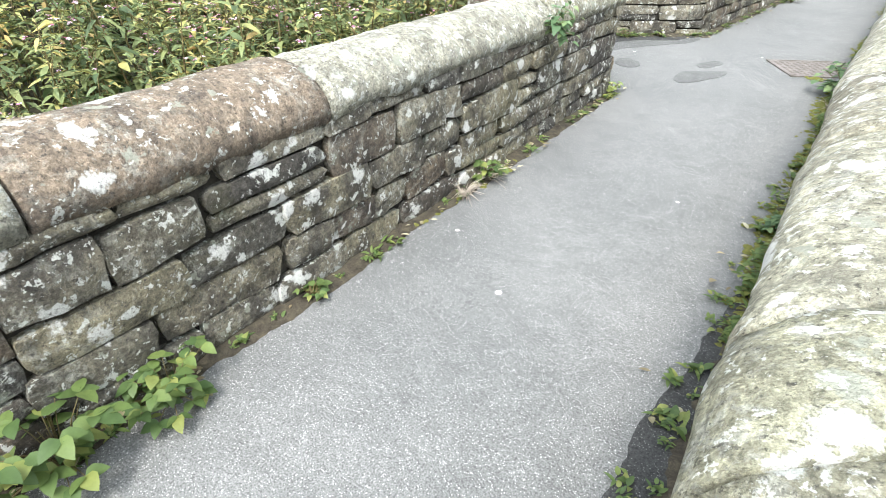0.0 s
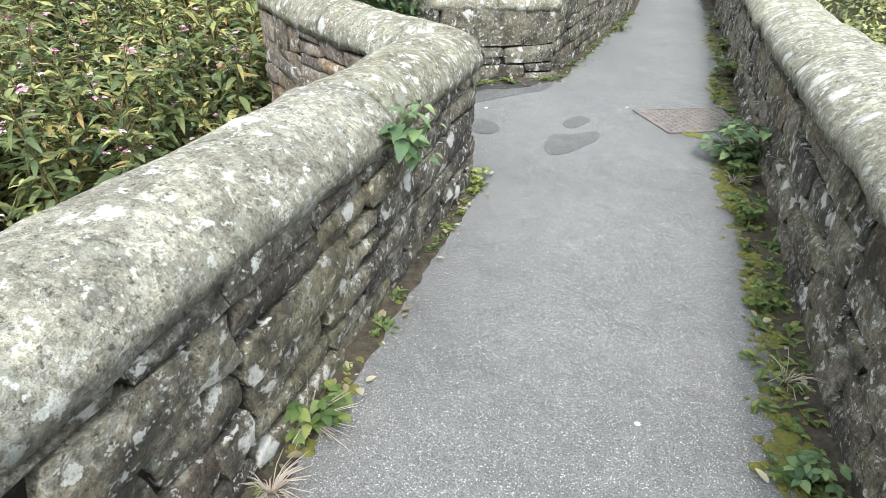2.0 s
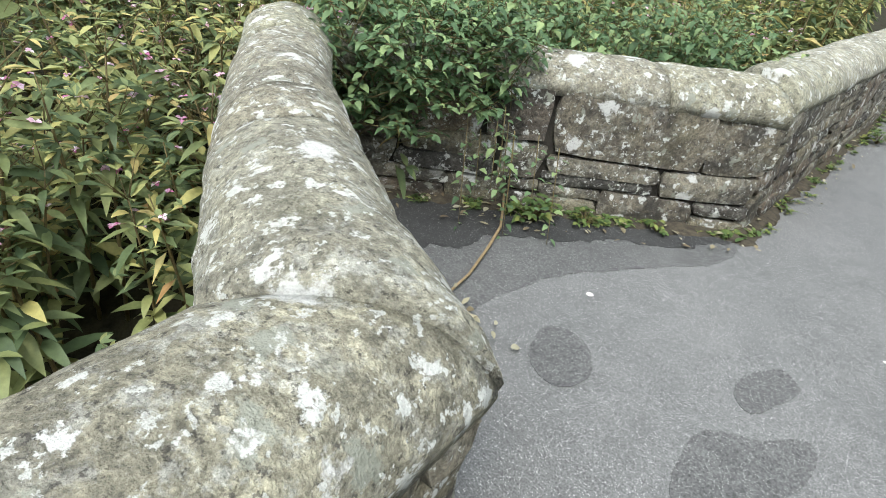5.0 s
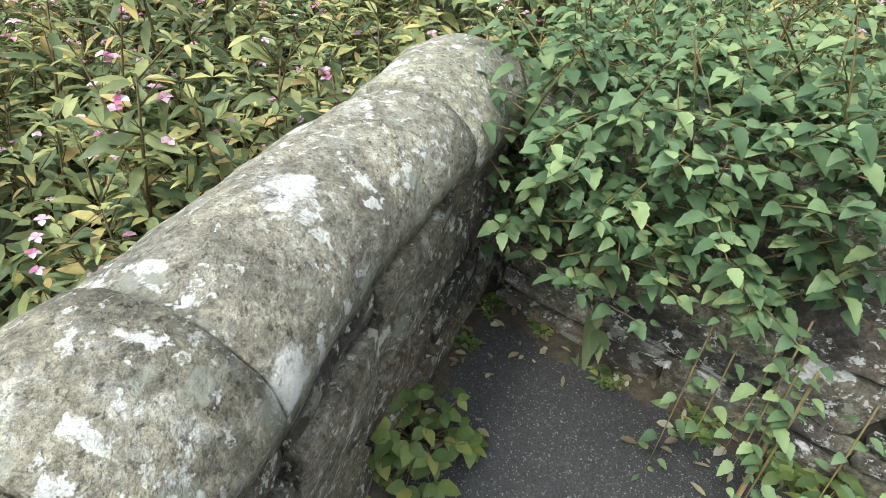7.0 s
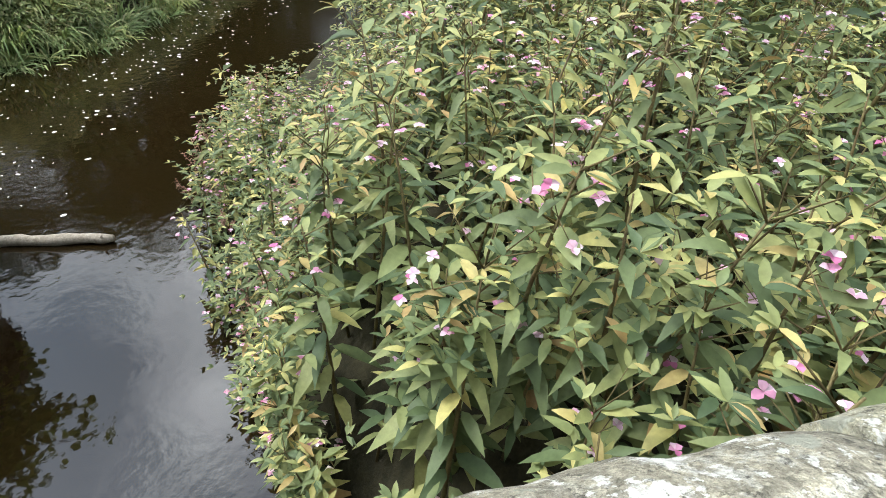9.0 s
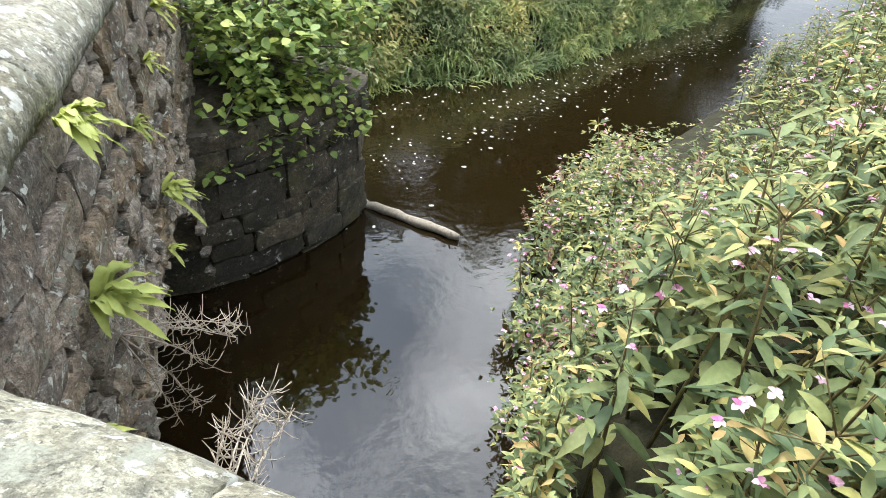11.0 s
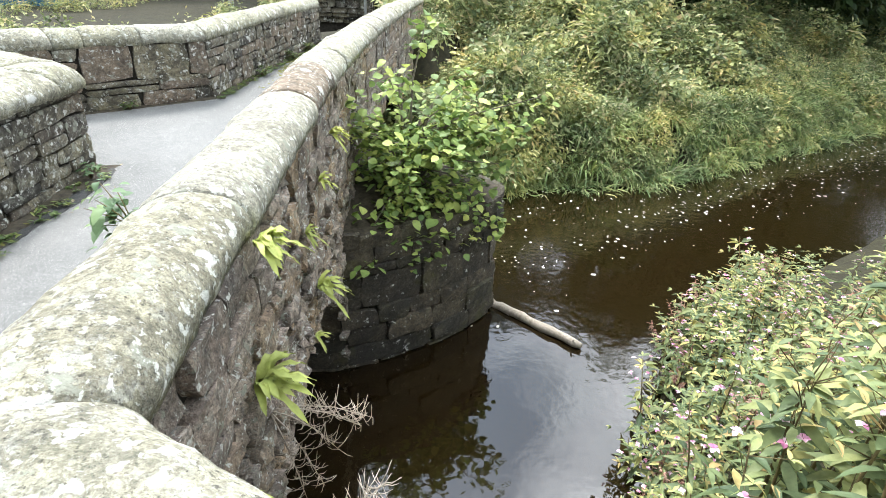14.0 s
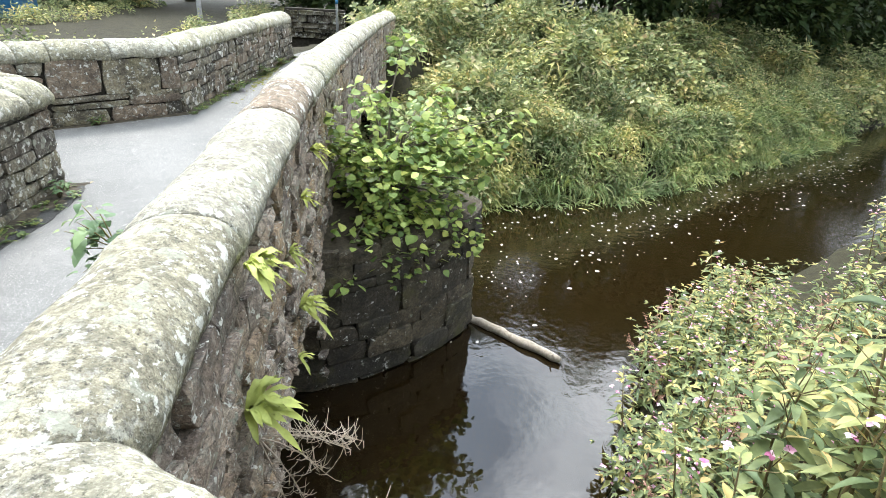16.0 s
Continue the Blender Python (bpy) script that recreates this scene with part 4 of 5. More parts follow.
for i, (x, y, h) in enumerate([(-1.5, -27, 11), (-6, -25, 11), (-10.5, -22.5, 10), (-14.5, -22.5, 11), (-19, -24, 11), (-24, -31, 12), (2.5, -28, 10), (7, -27, 11), (-29, -30, 12), (-22, 6, 11), (-24, 13, 12), (-18, 20, 11), (-10, 26, 12), (-3, 32, 11), (6, 34, 11), (12, 8, 10), (13, 20, 11), (13, -26, 10), (17, -16, 11), (-27, -2, 11), (14, -2, 9)]):
    tree(x, y, h, 300 + i)


wood_edge = Soup()
for _ in range(330):
    x = r_f.uniform(-30, 14)
    y = -21.5 - 3.5 * r_f.random() + 0.35 * min(0, x + 16)
    if not 3.0 < x < 7.5:
        wood_edge.put(*tree_clumps[r_f.randrange(3)], pose(x, y, ground_z(x, y) + 4.2 * r_f.random(), 0, 0, r_f.uniform(0, 360)) @ Matrix.Scale(r_f.uniform(0.8, 1.4), 4))
soup_ob("wood_edge", wood_edge, M_TREE, "dark woodland edge behind the far bank", "woodland")


# ---- plants on and beside the walls ----
def toothed(acc, base, way, length, width, droop, twist):
    """An oval leaf with a toothed rim and a sunken midrib."""
    way = Vector(way).normalized()
    side = way.cross(Vector((0, 0, 1))).normalized()
    up = side.cross(way)
    side, up = math.cos(twist) * side + math.sin(twist) * up, math.cos(twist) * up - math.sin(twist) * side
    base, rows = Vector(base), []
    for i, u in enumerate((0.07, 0.18, 0.28, 0.4, 0.5, 0.62, 0.72, 0.85)):
        c = base + way * (length * u) - Vector((0, 0, 1)) * (droop * length * u * u)
        w = width / 2 * math.sin(math.pi * u**0.72) ** 0.8 * (1.08 if i % 2 else 0.9)
        rows += [c - side * w + up * (0.3 * w), c, c + side * w + up * (0.3 * w)]
    tip = base + way * length - Vector((0, 0, droop * length))
    faces = [(i * 3 + j + 1, i * 3 + j + 4, i * 3 + j + 5, i * 3 + j + 2) for i in range(7) for j in range(2)]
    acc.add([base, *rows, tip], [(0, 1, 2), (0, 2, 3), *faces, (22, 25, 23), (23, 25, 24)])


def nettle(stem, leaves, base, way, length, r, size=0.075):
    """One nettle shoot with opposite toothed-looking leaves."""
    base, way = Vector(base), Vector(way).normalized()
    pts = [base + way * length * u + Vector((0, 0, -0.12 * length * u * u)) for u in (0, 0.4, 0.75, 1.0)]
    tube(stem, pts, [0.0032, 0.0028, 0.002, 0.001], 4)
    n = max(3, int(length / 0.06))
    for i in range(n):
        u = (i + 1) / n
        p = base + way * length * u + Vector((0, 0, -0.12 * length * u * u))
        a = i * math.pi / 2 + r.uniform(-0.3, 0.3)
        for s in (0, math.pi):
            d = Vector((math.cos(a + s), math.sin(a + s), r.uniform(-0.1, 0.4)))
            sz = size * r.uniform(0.7, 1.15) * (1 - 0.4 * max(0, u - 0.7) / 0.3)
            toothed(leaves, p + d * 0.018, d, sz, sz * 0.68, r.uniform(0.2, 0.8), r.uniform(-0.3, 0.3))


r_n = random.Random(41)
clump_ob = thing("nettle_clump", (-1.25, 1.5, 0), label="bushy green nettles filling the corner of the refuge", category="plant")
stem, leaves = Acc(), Acc()
for _ in range(680):
    u = r_n.random() ** 1.15
    p = Vector((-1.84, 1.30)).lerp(Vector((-1.08, 1.86)), u) + Vector((0.35, -0.32)) * r_n.uniform(-1.15, 0.55 - 0.3 * u)
    z0 = r_n.uniform(0.36, 0.98) if u < 0.6 else r_n.uniform(0.55, 0.98)
    over = Vector((r_n.gauss(0.15, 0.7), r_n.gauss(-0.2, 0.7), r_n.uniform(0.0, 1.0)))
    nettle(stem, leaves, (p.x + 1.25, p.y - 1.5, z0), over, r_n.uniform(0.14, 0.34), r_n, 0.062)
for _ in range(9):
    u = r_n.random()
    p = Vector((-1.3, 1.5)).lerp(Vector((-0.75, 1.8)), u)
    nettle(stem, leaves, (p.x + 1.25, p.y - 1.5, r_n.uniform(0.45, 0.7)), (0.25, -0.25, -1), r_n.uniform(0.3, 0.5), r_n, 0.05)
tagged(part("stalk_cluster", stem, M_STEM, clump_ob), kind="stuff")
tagged(part("foliage", leaves, M_NETTLE, clump_ob), kind="stuff")
back_ob = thing("nettle_bank", (-0.9, 2.9, 0), label="tall nettles growing over the refuge wall from behind", category="plant")
stem, leaves = Acc(), Acc()
for _ in range(190):
    u = r_n.uniform(-0.15, 1.3)
    p = Vector((-1.95, 1.85)).lerp(Vector((-0.5, 3.15)), u) + Vector((-0.5, 0.45)) * r_n.uniform(0, 1.6)
    nettle(stem, leaves, (p.x + 0.9, p.y - 2.9, 0.28), (r_n.gauss(0.12, 0.2), r_n.gauss(-0.2, 0.2), 1), r_n.uniform(0.75, 1.1), r_n, 0.075)
tagged(part("stalk_cluster", stem, M_STEM, back_ob), kind="stuff")
tagged(part("foliage", leaves, M_NETTLE, back_ob), kind="stuff")


def weed(name, x, y, z, size, n, label, material, seed, away=(0, 0), kind_leaf=0.7):
    """A low rosette of leaves on short stalks."""
    r = random.Random(seed)
    ob = thing(name, (x, y, z), label=label, category="plant")
    stem, leaves = Acc(), Acc()
    for _ in range(int(n * 1.7)):
        a, e = r.uniform(0, math.tau), size * r.uniform(0.1, 1.0)
        tip = Vector((math.cos(a) * e + away[0] * size, math.sin(a) * e + away[1] * size, size * r.uniform(0.25, 1.15)))
        tube(stem, [(0, 0, 0), tip * 0.6 + Vector((0, 0, 0.02)), tip], [0.003, 0.002, 0.0015], 3)
        for k in range(3):
            b = a + (k - 1) * 1.2
            l = (0.02 + size * 0.2) * r.uniform(0.75, 1.3)
            blade(leaves, tip, (math.cos(b), math.sin(b), r.uniform(-0.1, 0.5)), l, l * kind_leaf, 0.4, 0.2, 0.4, r.uniform(-0.4, 0.4))
    tagged(part("stalk_cluster", stem, M_STEM, ob), kind="stuff")
    tagged(part("foliage", leaves, material, ob), kind="stuff")
    return ob


W = "leafy green weed growing at the foot of the stone wall"
for i, (x, y, s, n, mat) in enumerate([(0.06, -4.62, 0.22, 30, M_WEED), (0.1, -4.28, 0.15, 24, M_WEED), (0.05, -3.6, 0.07, 12, M_WEED), (0.05, -2.15, 0.12, 14, M_WEED), (0.03, -0.1, 0.09, 14, M_GRASS), (-1.33, 0.84, 0.17, 22, M_WEED), (-0.72, 0.48, 0.16, 22, M_WEED), (-0.5, 0.34, 0.12, 14, M_WEED), (-0.85, 1.84, 0.13, 18, M_WEED), (-0.62, 2.05, 0.08, 12, M_WEED), (-0.3, 2.33, 0.06, 9, M_WEED),
                                       (1.68, 0.95, 0.25, 40, M_NETTLE), (1.68, 0.6, 0.12, 14, M_WEED), (1.6, -1.85, 0.08, 14, M_NETTLE), (1.6, -2.15, 0.07, 12, M_WEED), (1.6, -0.9, 0.07, 12, M_WEED), (1.58, -3.95, 0.12, 8, M_NETTLE), (1.62, 0.0, 0.1, 16, M_WEED), (1.9, 3.6, 0.22, 22, M_WEED), (1.95, 5.2, 0.16, 16, M_WEED), (2.0, 7.0, 0.16, 16, M_WEED), (0.6, 6.0, 0.12, 12, M_WEED),
                                       (1.6, -2.75, 0.06, 10, M_WEED), (1.2, -8.6, 0.14, 16, M_WEED), (1.05, -10.2, 0.14, 16, M_WEED), (0.95, -11.4, 0.14, 16, M_WEED), (2.25, -6.3, 0.09, 10, M_WEED)]):
    weed("weed", x, y, 0.0, s, n, W, mat, 500 + i)
sprig = thing("nettle_sprig", (0.05, -1.5, 0.74), label="young nettle sprig rooted under the coping stone", category="plant")
stem, leaves = Acc(), Acc()
for d, l in (((0.55, -0.15, 1), 0.24), ((0.4, -0.35, 0.9), 0.2), ((0.45, 0.3, 0.8), 0.2), ((0.8, 0.2, 0.6), 0.2), ((0.6, -0.5, 0.5), 0.2), ((0.9, 0.0, 0.1), 0.16), ((0.7, 0.5, -0.3), 0.14)):
    nettle(stem, leaves, (0, 0, 0), d, l, r_n, 0.074)
tagged(part("stalk_cluster", stem, M_STEM, sprig), kind="stuff")
tagged(part("foliage", leaves, M_NETTLE, sprig), kind="stuff")
weed("clover_patch", 1.6, -2.45, 0.0, 0.09, 16, "low clover-like weed among moss beside the wall", M_WEED, 561)


def straw(x, y, seed, n=40, size=0.22):
    r = random.Random(seed)
    acc = Acc()
    for _ in range(n):
        a = r.uniform(0, math.tau)
        l = size * r.uniform(0.4, 1.1)
        e = Vector((math.cos(a) * l * 0.7 + 0.03, math.sin(a) * l * 0.7, l * r.uniform(0.0, 0.7)))
        tube(acc, [(0, 0, 0.005), e * 0.5 + Vector((0, 0, 0.03)), e + Vector((0, 0, 0.004))], [0.002, 0.0016, 0.001], 3)
    ob = part("dry_grass_tuft", acc, M_DEAD)
    ob.location = (x, y, 0.003)
    return tagged(ob, "dry yellow grass tuft at the foot of the wall", "grass")


straw(0.07, -2.45, 1, 70, 0.15), straw(0.05, -2.2, 2, 50, 0.2), straw(1.6, 0.5, 3, 30, 0.16), straw(1.6, -1.4, 4, 30, 0.15)


def fern(x, y, z, size, n, seed, label="yellow-green hart's tongue fern rooted in the wall"):
    """Strap-shaped fronds arching out of a joint in the river face."""
    r = random.Random(seed)
    ob = thing("wall_fern", (x, y, z), label=label, category="fern", group="ferns on the river face")
    for _ in range(int(n * 2.1)):
        a = math.pi + r.uniform(-1.25, 1.25)
        up = r.uniform(-0.2, 1.6)
        d = Vector((math.cos(a), math.sin(a), up)).normalized()
        l, acc = size * r.uniform(0.55, 1.1), Acc()
        side = d.cross(Vector((0, 0, 1))).normalized()
        rows = []
        for i in range(8):
            u = i / 7
            c = d * l * u + Vector((0, 0, -0.6 * l * u * u))
            w = 0.135 * size * (0.35 + 0.65 * math.sin(math.pi * min(1, 0.12 + u * 0.9))) * (1 if u < 0.9 else 0.45)
            wave = 0.035 * size * math.sin(i * 2.1 + a)
            rows += [c - side * w / 2 + Vector((0, 0, 0.2 * w + wave)), c, c + side * w / 2 + Vector((0, 0, 0.2 * w - wave))]
        acc.add(rows, [(i * 3 + j, i * 3 + j + 1, i * 3 + j + 4, i * 3 + j + 3) for i in range(7) for j in range(2)])
        part("frond", acc, M_FERN, ob)


fern(-0.44, -1.45, 0.68, 0.24, 14, 1), fern(-0.43, -1.25, 0.12, 0.30, 11, 2), fern(-0.43, -2.85, -0.38, 0.26, 10, 3)
fern(-0.43, -2.55, 0.20, 0.14, 6, 4), fern(-0.43, -3.2, 0.30, 0.18, 7, 5), fern(-0.43, -3.9, 0.45, 0.2, 7, 6), fern(-0.44, -0.75, 0.02, 0.16, 6, 7), fern(-0.43, -2.6, -0.62, 0.15, 5, 8)


def dead_stems(x, y, z, seed, ways, length):
    r = random.Random(seed)
    acc = Acc()
    for w in ways:
        w = Vector(w).normalized()
        pts = [Vector((0, 0, 0)) + w * length * u + Vector((0, 0, -0.42 * length * u * u)) for u in (0, 0.3, 0.6, 1.0)]
        tube(acc, pts, [0.004, 0.0035, 0.003, 0.0015], 4)
        for _ in range(48):
            u = r.uniform(0.35, 1.0)
            p = w * length * u + Vector((0, 0, -0.42 * length * u * u))
            e = Vector((r.gauss(0, 1), r.gauss(0, 1), r.gauss(0, 1))).normalized() * r.uniform(0.04, 0.10)
            tube(acc, [p, p + e * 0.6, p + e + Vector((0, 0, 0.02))], [0.0022, 0.0018, 0.001], 3)
    ob = part("dead_willowherb", acc, M_DEAD)
    ob.location = (x, y, z)
    return tagged(ob, "dry pale seed stems hanging from the river wall", "plant")


dead_stems(-0.43, -1.35, -0.12, 1, [(-0.75, -0.5, -0.3), (-0.5, -0.3, -1.1), (-0.6, -0.6, -0.75), (-0.85, -0.35, -0.05), (-0.3, -0.2, -1.3)], 0.50)
dead_stems(-0.78, -0.22, 0.0, 2, [(-0.2, -1, 0.3), (-0.4, -1, 0.22), (-0.05, -1, 0.12), (-0.3, -1, 0.45)], 0.72)

# alder on the cutwater
r_a = random.Random(51)
alder = thing("alder_bush", (-1.05, -5.75, -0.75), label="young alder bush with round leaves growing on the cutwater", category="bush")
wood, leaves = Acc(), Acc()
for k in range(64):
    a = r_a.uniform(0, math.tau)
    tall = r_a.uniform(0.5, 1.0)
    tip = Vector((math.cos(a) * r_a.uniform(0.3, 1.25) - 0.15, math.sin(a) * r_a.uniform(0.3, 1.15), 0.05 + 1.75 * tall * r_a.uniform(0.1, 1.0) ** 1.3))
    if k == 0:
        tip = Vector((-0.2, 0.1, 1.95))
    if k in (1, 2):
        tip = Vector((-1.4, 0.1 + 0.2 * k, 0.55 + 0.35 * k))
    if 3 <= k < 16:
        tip = Vector((0.45 - 0.13 * (k - 3), 1.2 - 0.07 * (k - 3), 0.05 - 0.14 * (k % 4)))
    mid = Vector((tip.x * 0.35, tip.y * 0.35, tip.z * 0.6 + 0.15))
    tube(wood, [(0, 0, -0.05), mid, tip], [0.018, 0.012, 0.004], 5)
    for _ in range(50):
        u = r_a.uniform(0.25, 1.05)
        p = mid.lerp(tip, u) if u > 0.4 else mid * (u / 0.4)
        p = p + Vector((r_a.gauss(0, 0.11), r_a.gauss(0, 0.11), r_a.gauss(0, 0.09)))
        b = r_a.uniform(0, math.tau)
        l = r_a.uniform(0.07, 0.125)
        blade(leaves, p, (math.cos(b), math.sin(b), r_a.uniform(-0.5, 0.6)), l, l * 0.9, r_a.uniform(0.1, 0.6), 0.15, 0.5, r_a.uniform(-0.6, 0.6))
part("branch_frame", wood, M_BARK, alder)
tagged(part("foliage", leaves, M_ALDER, alder), kind="stuff")
for i, (x, y, z) in enumerate([(-1.15, -5.1, -1.45), (-1.65, -5.48, -1.35)]):
    weed("bramble_sprig", x, y, z, 0.24, 16, "leafy sprig hanging from the cutwater stones", M_ALDER, 580 + i, (-0.3, 0.4), 0.85)

# ---- on the footway ----
def patch(name, outline, z, material, label, category, rough=0.03, seed=0):
    """A thin irregular layer lying on the tarmac."""
    pts = []
    for _ in range(2):
        ring = [Vector(p) for p in outline]
        outline = [a.lerp(b, f) for a, b in zip(ring, ring[1:] + ring[:1]) for f in (0.22, 0.78)]
    n = len(outline)
    for i in range(n):
        a, b = Vector(outline[i]), Vector(outline[(i + 1) % n])
        steps = max(1, int((b - a).length / 0.02))
        for k in range(steps):
            p = a.lerp(b, k / steps)
            pts.append((p.x + rough * (n3(p.x, p.y, seed, 4) + 0.4 * n3(p.x, p.y, seed, 23)), p.y + rough * (n3(p.x, p.y, seed + 5, 4) + 0.4 * n3(p.x, p.y, seed + 5, 23))))
    acc, m = Acc(), len(pts)
    acc.add([(*p, z) for p in pts] + [(*p, z - 0.02) for p in pts], [tuple(range(m))] + [(i, m + i, m + (i + 1) % m, (i + 1) % m) for i in range(m)])
    return tagged(part(name, acc, material, smooth=False), label, category, kind="structure")


patch("damp_patch", [(0.33, 0.66), (0.42, 0.55), (0.56, 0.72), (0.74, 1.12), (0.68, 1.24), (0.55, 1.1), (0.34, 1.02)], 0.004, M_DAMP_AND_SHADE, "dark repaired patch in the tarmac", "pavement", 0.02)
patch("damp_patch", [(0.36, 1.28), (0.48, 1.18), (0.62, 1.5), (0.5, 1.62)], 0.004, M_DAMP_AND_SHADE, "dark repaired patch in the tarmac", "pavement", 0.02, 3)
patch("damp_patch", [(-0.28, 0.82), (-0.12, 0.78), (-0.05, 0.95), (-0.2, 1.15), (-0.36, 1.1)], 0.004, M_DAMP_AND_SHADE, "round damp stain in the tarmac", "pavement", 0.02, 4)


# the shade inside the refuge walls, painted as a darker layer of tarmac
patch("damp_refuge_floor", [(-1.98, 1.26), (-1.24, 0.66), (-0.98, 0.45), (-0.55, 0.15), (-0.42, 0.3), (-0.55, 0.62), (-0.62, 0.95), (-0.55, 1.3), (-0.4, 1.62), (-0.12, 1.98), (0.1, 2.3), (0.12, 2.74), (0.04, 2.74), (-0.93, 1.98), (-1.86, 1.30)], 0.003, M_DAMP_AND_SHADE, "darker tarmac floor of the refuge with the wall's shade painted in", "pavement", 0.035, 8)
# wet dirt, plus the nettles' shade put into the same dark colour
patch("damp_corner", [(-1.98, 1.26), (-1.24, 0.68), (-1.1, 0.78), (-1.04, 1.15), (-0.95, 1.42), (-0.68, 1.75), (-0.45, 2.02), (-0.2, 2.16), (0.0, 2.44), (0.1, 2.72), (0.02, 2.72), (-0.93, 1.98), (-1.86, 1.30)], 0.006, M_DARK_TARMAC, "dark wet tarmac and dirt in the refuge corner, with shade painted in", "pavement", 0.07, 9)
# darker tarmac in a narrow strip at the right wall's foot
patch("damp_strip", [(1.66, -2.3), (1.53, -2.45), (1.50, -3.0), (1.43, -3.4), (1.44, -3.9), (1.5, -4.25), (1.66, -4.28)], 0.004, M_DARK_TARMAC, "dark strip of tarmac along the wall", "pavement", 0.03, 13)


def verge(pts, width, seed, material=None, side=1):
    """Soil and litter along the foot of a wall; ragged towards the tarmac."""
    r = random.Random(seed)
    offs, full = normals(pts), total(pts)
    acc, n = Acc(), int(full / 0.025)
    for i in range(n + 1):
        q, o = at_length(pts, offs, full * i / n)
        w = width * (0.35 + 0.6 * (0.5 + 0.5 * n3(q.x, q.y, seed, 1.3)) + 0.22 * n3(q.x, q.y, seed, 6) + 0.12 * n3(q.x, q.y, seed, 23))
        for f, z in (((-0.12, 0.022), (0.35, 0.014), (0.75, 0.007), (1.0, -0.004))):
            p = q - o * (w * f if f > 0 else -0.02)
            acc.add([(p.x, p.y, z + 0.012 * n3(p.x, p.y, seed, 12) * (f < 0.9))], [])
    acc.f = [(i * 4 + j, i * 4 + j + 1, (i + 1) * 4 + j + 1, (i + 1) * 4 + j) for i in range(n) for j in range(3)]
    return tagged(part("soil_verge", acc, material or M_SOIL), "strip of dark soil, moss and leaf litter along the wall", "soil", kind="stuff")


verge(LEFT_SOUTH[3:], 0.13, 1), verge(REFUGE_A, 0.12, 2), verge(REFUGE_B, 0.22, 3), verge(LEFT_NORTH, 0.16, 4)
verge(RIGHT_NORTH, 0.26, 5), verge(RIGHT_A, 0.1, 6), verge(RIGHT_B, 0.1, 7), verge(RIGHT_SOUTH, 0.2, 8)
r_m = random.Random(58)
moss, cushions = Soup(), []
for k in range(4):
    acc = Acc()
    acc.add([(math.cos(j * math.tau / 9) * (1 + 0.4 * n3(j, k, 0, 1.7)), math.sin(j * math.tau / 9) * (1 + 0.4 * n3(j, k, 4, 1.7)), 0) for j in range(9)] + [(0, 0, 1)], [(j, (j + 1) % 9, 9) for j in range(9)])
    cushions.append(tris(acc))
for x, y, a, b, n in [(1.62, 0.5, 0.09, 0.45, 260), (1.62, -0.8, 0.08, 0.5, 220), (1.74, 2.9, 0.09, 0.5, 200), (1.58, -1.9, 0.07, 0.45, 160), (1.42, 1.45, 0.04, 0.05, 30), (1.92, 5.6, 0.1, 0.9, 300), (1.62, -2.7, 0.06, 0.3, 90), (0.03, -2.2, 0.05, 0.5, 60), (1.0, -10.5, 0.08, 1.5, 200)]:
    for _ in range(n * 2):
        e = r_m.uniform(0.006, 0.026)
        moss.put(*cushions[r_m.randrange(4)], pose(x + r_m.gauss(0, a * 0.6), y + r_m.gauss(0, b * 0.6), 0.004, 0, 0, r_m.uniform(0, 360)) @ Matrix.Diagonal((e, e, e * 0.5, 1)))
soup_ob("moss_cushions", moss, M_MOSS, "yellow-green moss cushions at the edge of the tarmac", "moss")

# small ground plants in the verge
r_v = random.Random(61)
sprouts = Soup()
little = []
for _ in range(5):
    acc = Acc()
    for _k in range(14):
        a = r_v.uniform(0, math.tau)
        blade(acc, (r_v.gauss(0, 0.012), r_v.gauss(0, 0.012), 0.0), (math.cos(a), math.sin(a), r_v.uniform(0.3, 1.3)), r_v.uniform(0.02, 0.055), r_v.uniform(0.008, 0.02), 0.4)
    little.append(tris(acc))
for pts, w, count in ((RIGHT_NORTH[3:], 0.22, 220), (LEFT_SOUTH[3:], 0.09, 60), (REFUGE_B, 0.12, 50), (REFUGE_A, 0.08, 40), (LEFT_NORTH[:3], 0.14, 60), (RIGHT_SOUTH, 0.16, 150), (RIGHT_NORTH[:4], 0.22, 120)):
    offs, full = normals(pts), total(pts)
    for _ in range(count):
        q, o = at_length(pts, offs, r_v.uniform(0, full))
        p = q - o * r_v.uniform(0.02, w)
        sprouts.put(*little[r_v.randrange(5)], pose(p.x, p.y, 0.012, 0, 0, r_v.uniform(0, 360)) @ Matrix.Scale(r_v.uniform(0.6, 1.6), 4))
soup_ob("verge_sprouts", sprouts, M_WEED, "tiny weeds and grass growing in the verge", "weeds")

litter = Soup()
flat = []
for _ in range(4):
    acc = Acc()
    blade(acc, (0, 0, 0.006), (1, 0, 0.12), 0.05, r_v.uniform(0.012, 0.03), 0.1, 0.35, 0.45)
    flat.append(tris(acc))
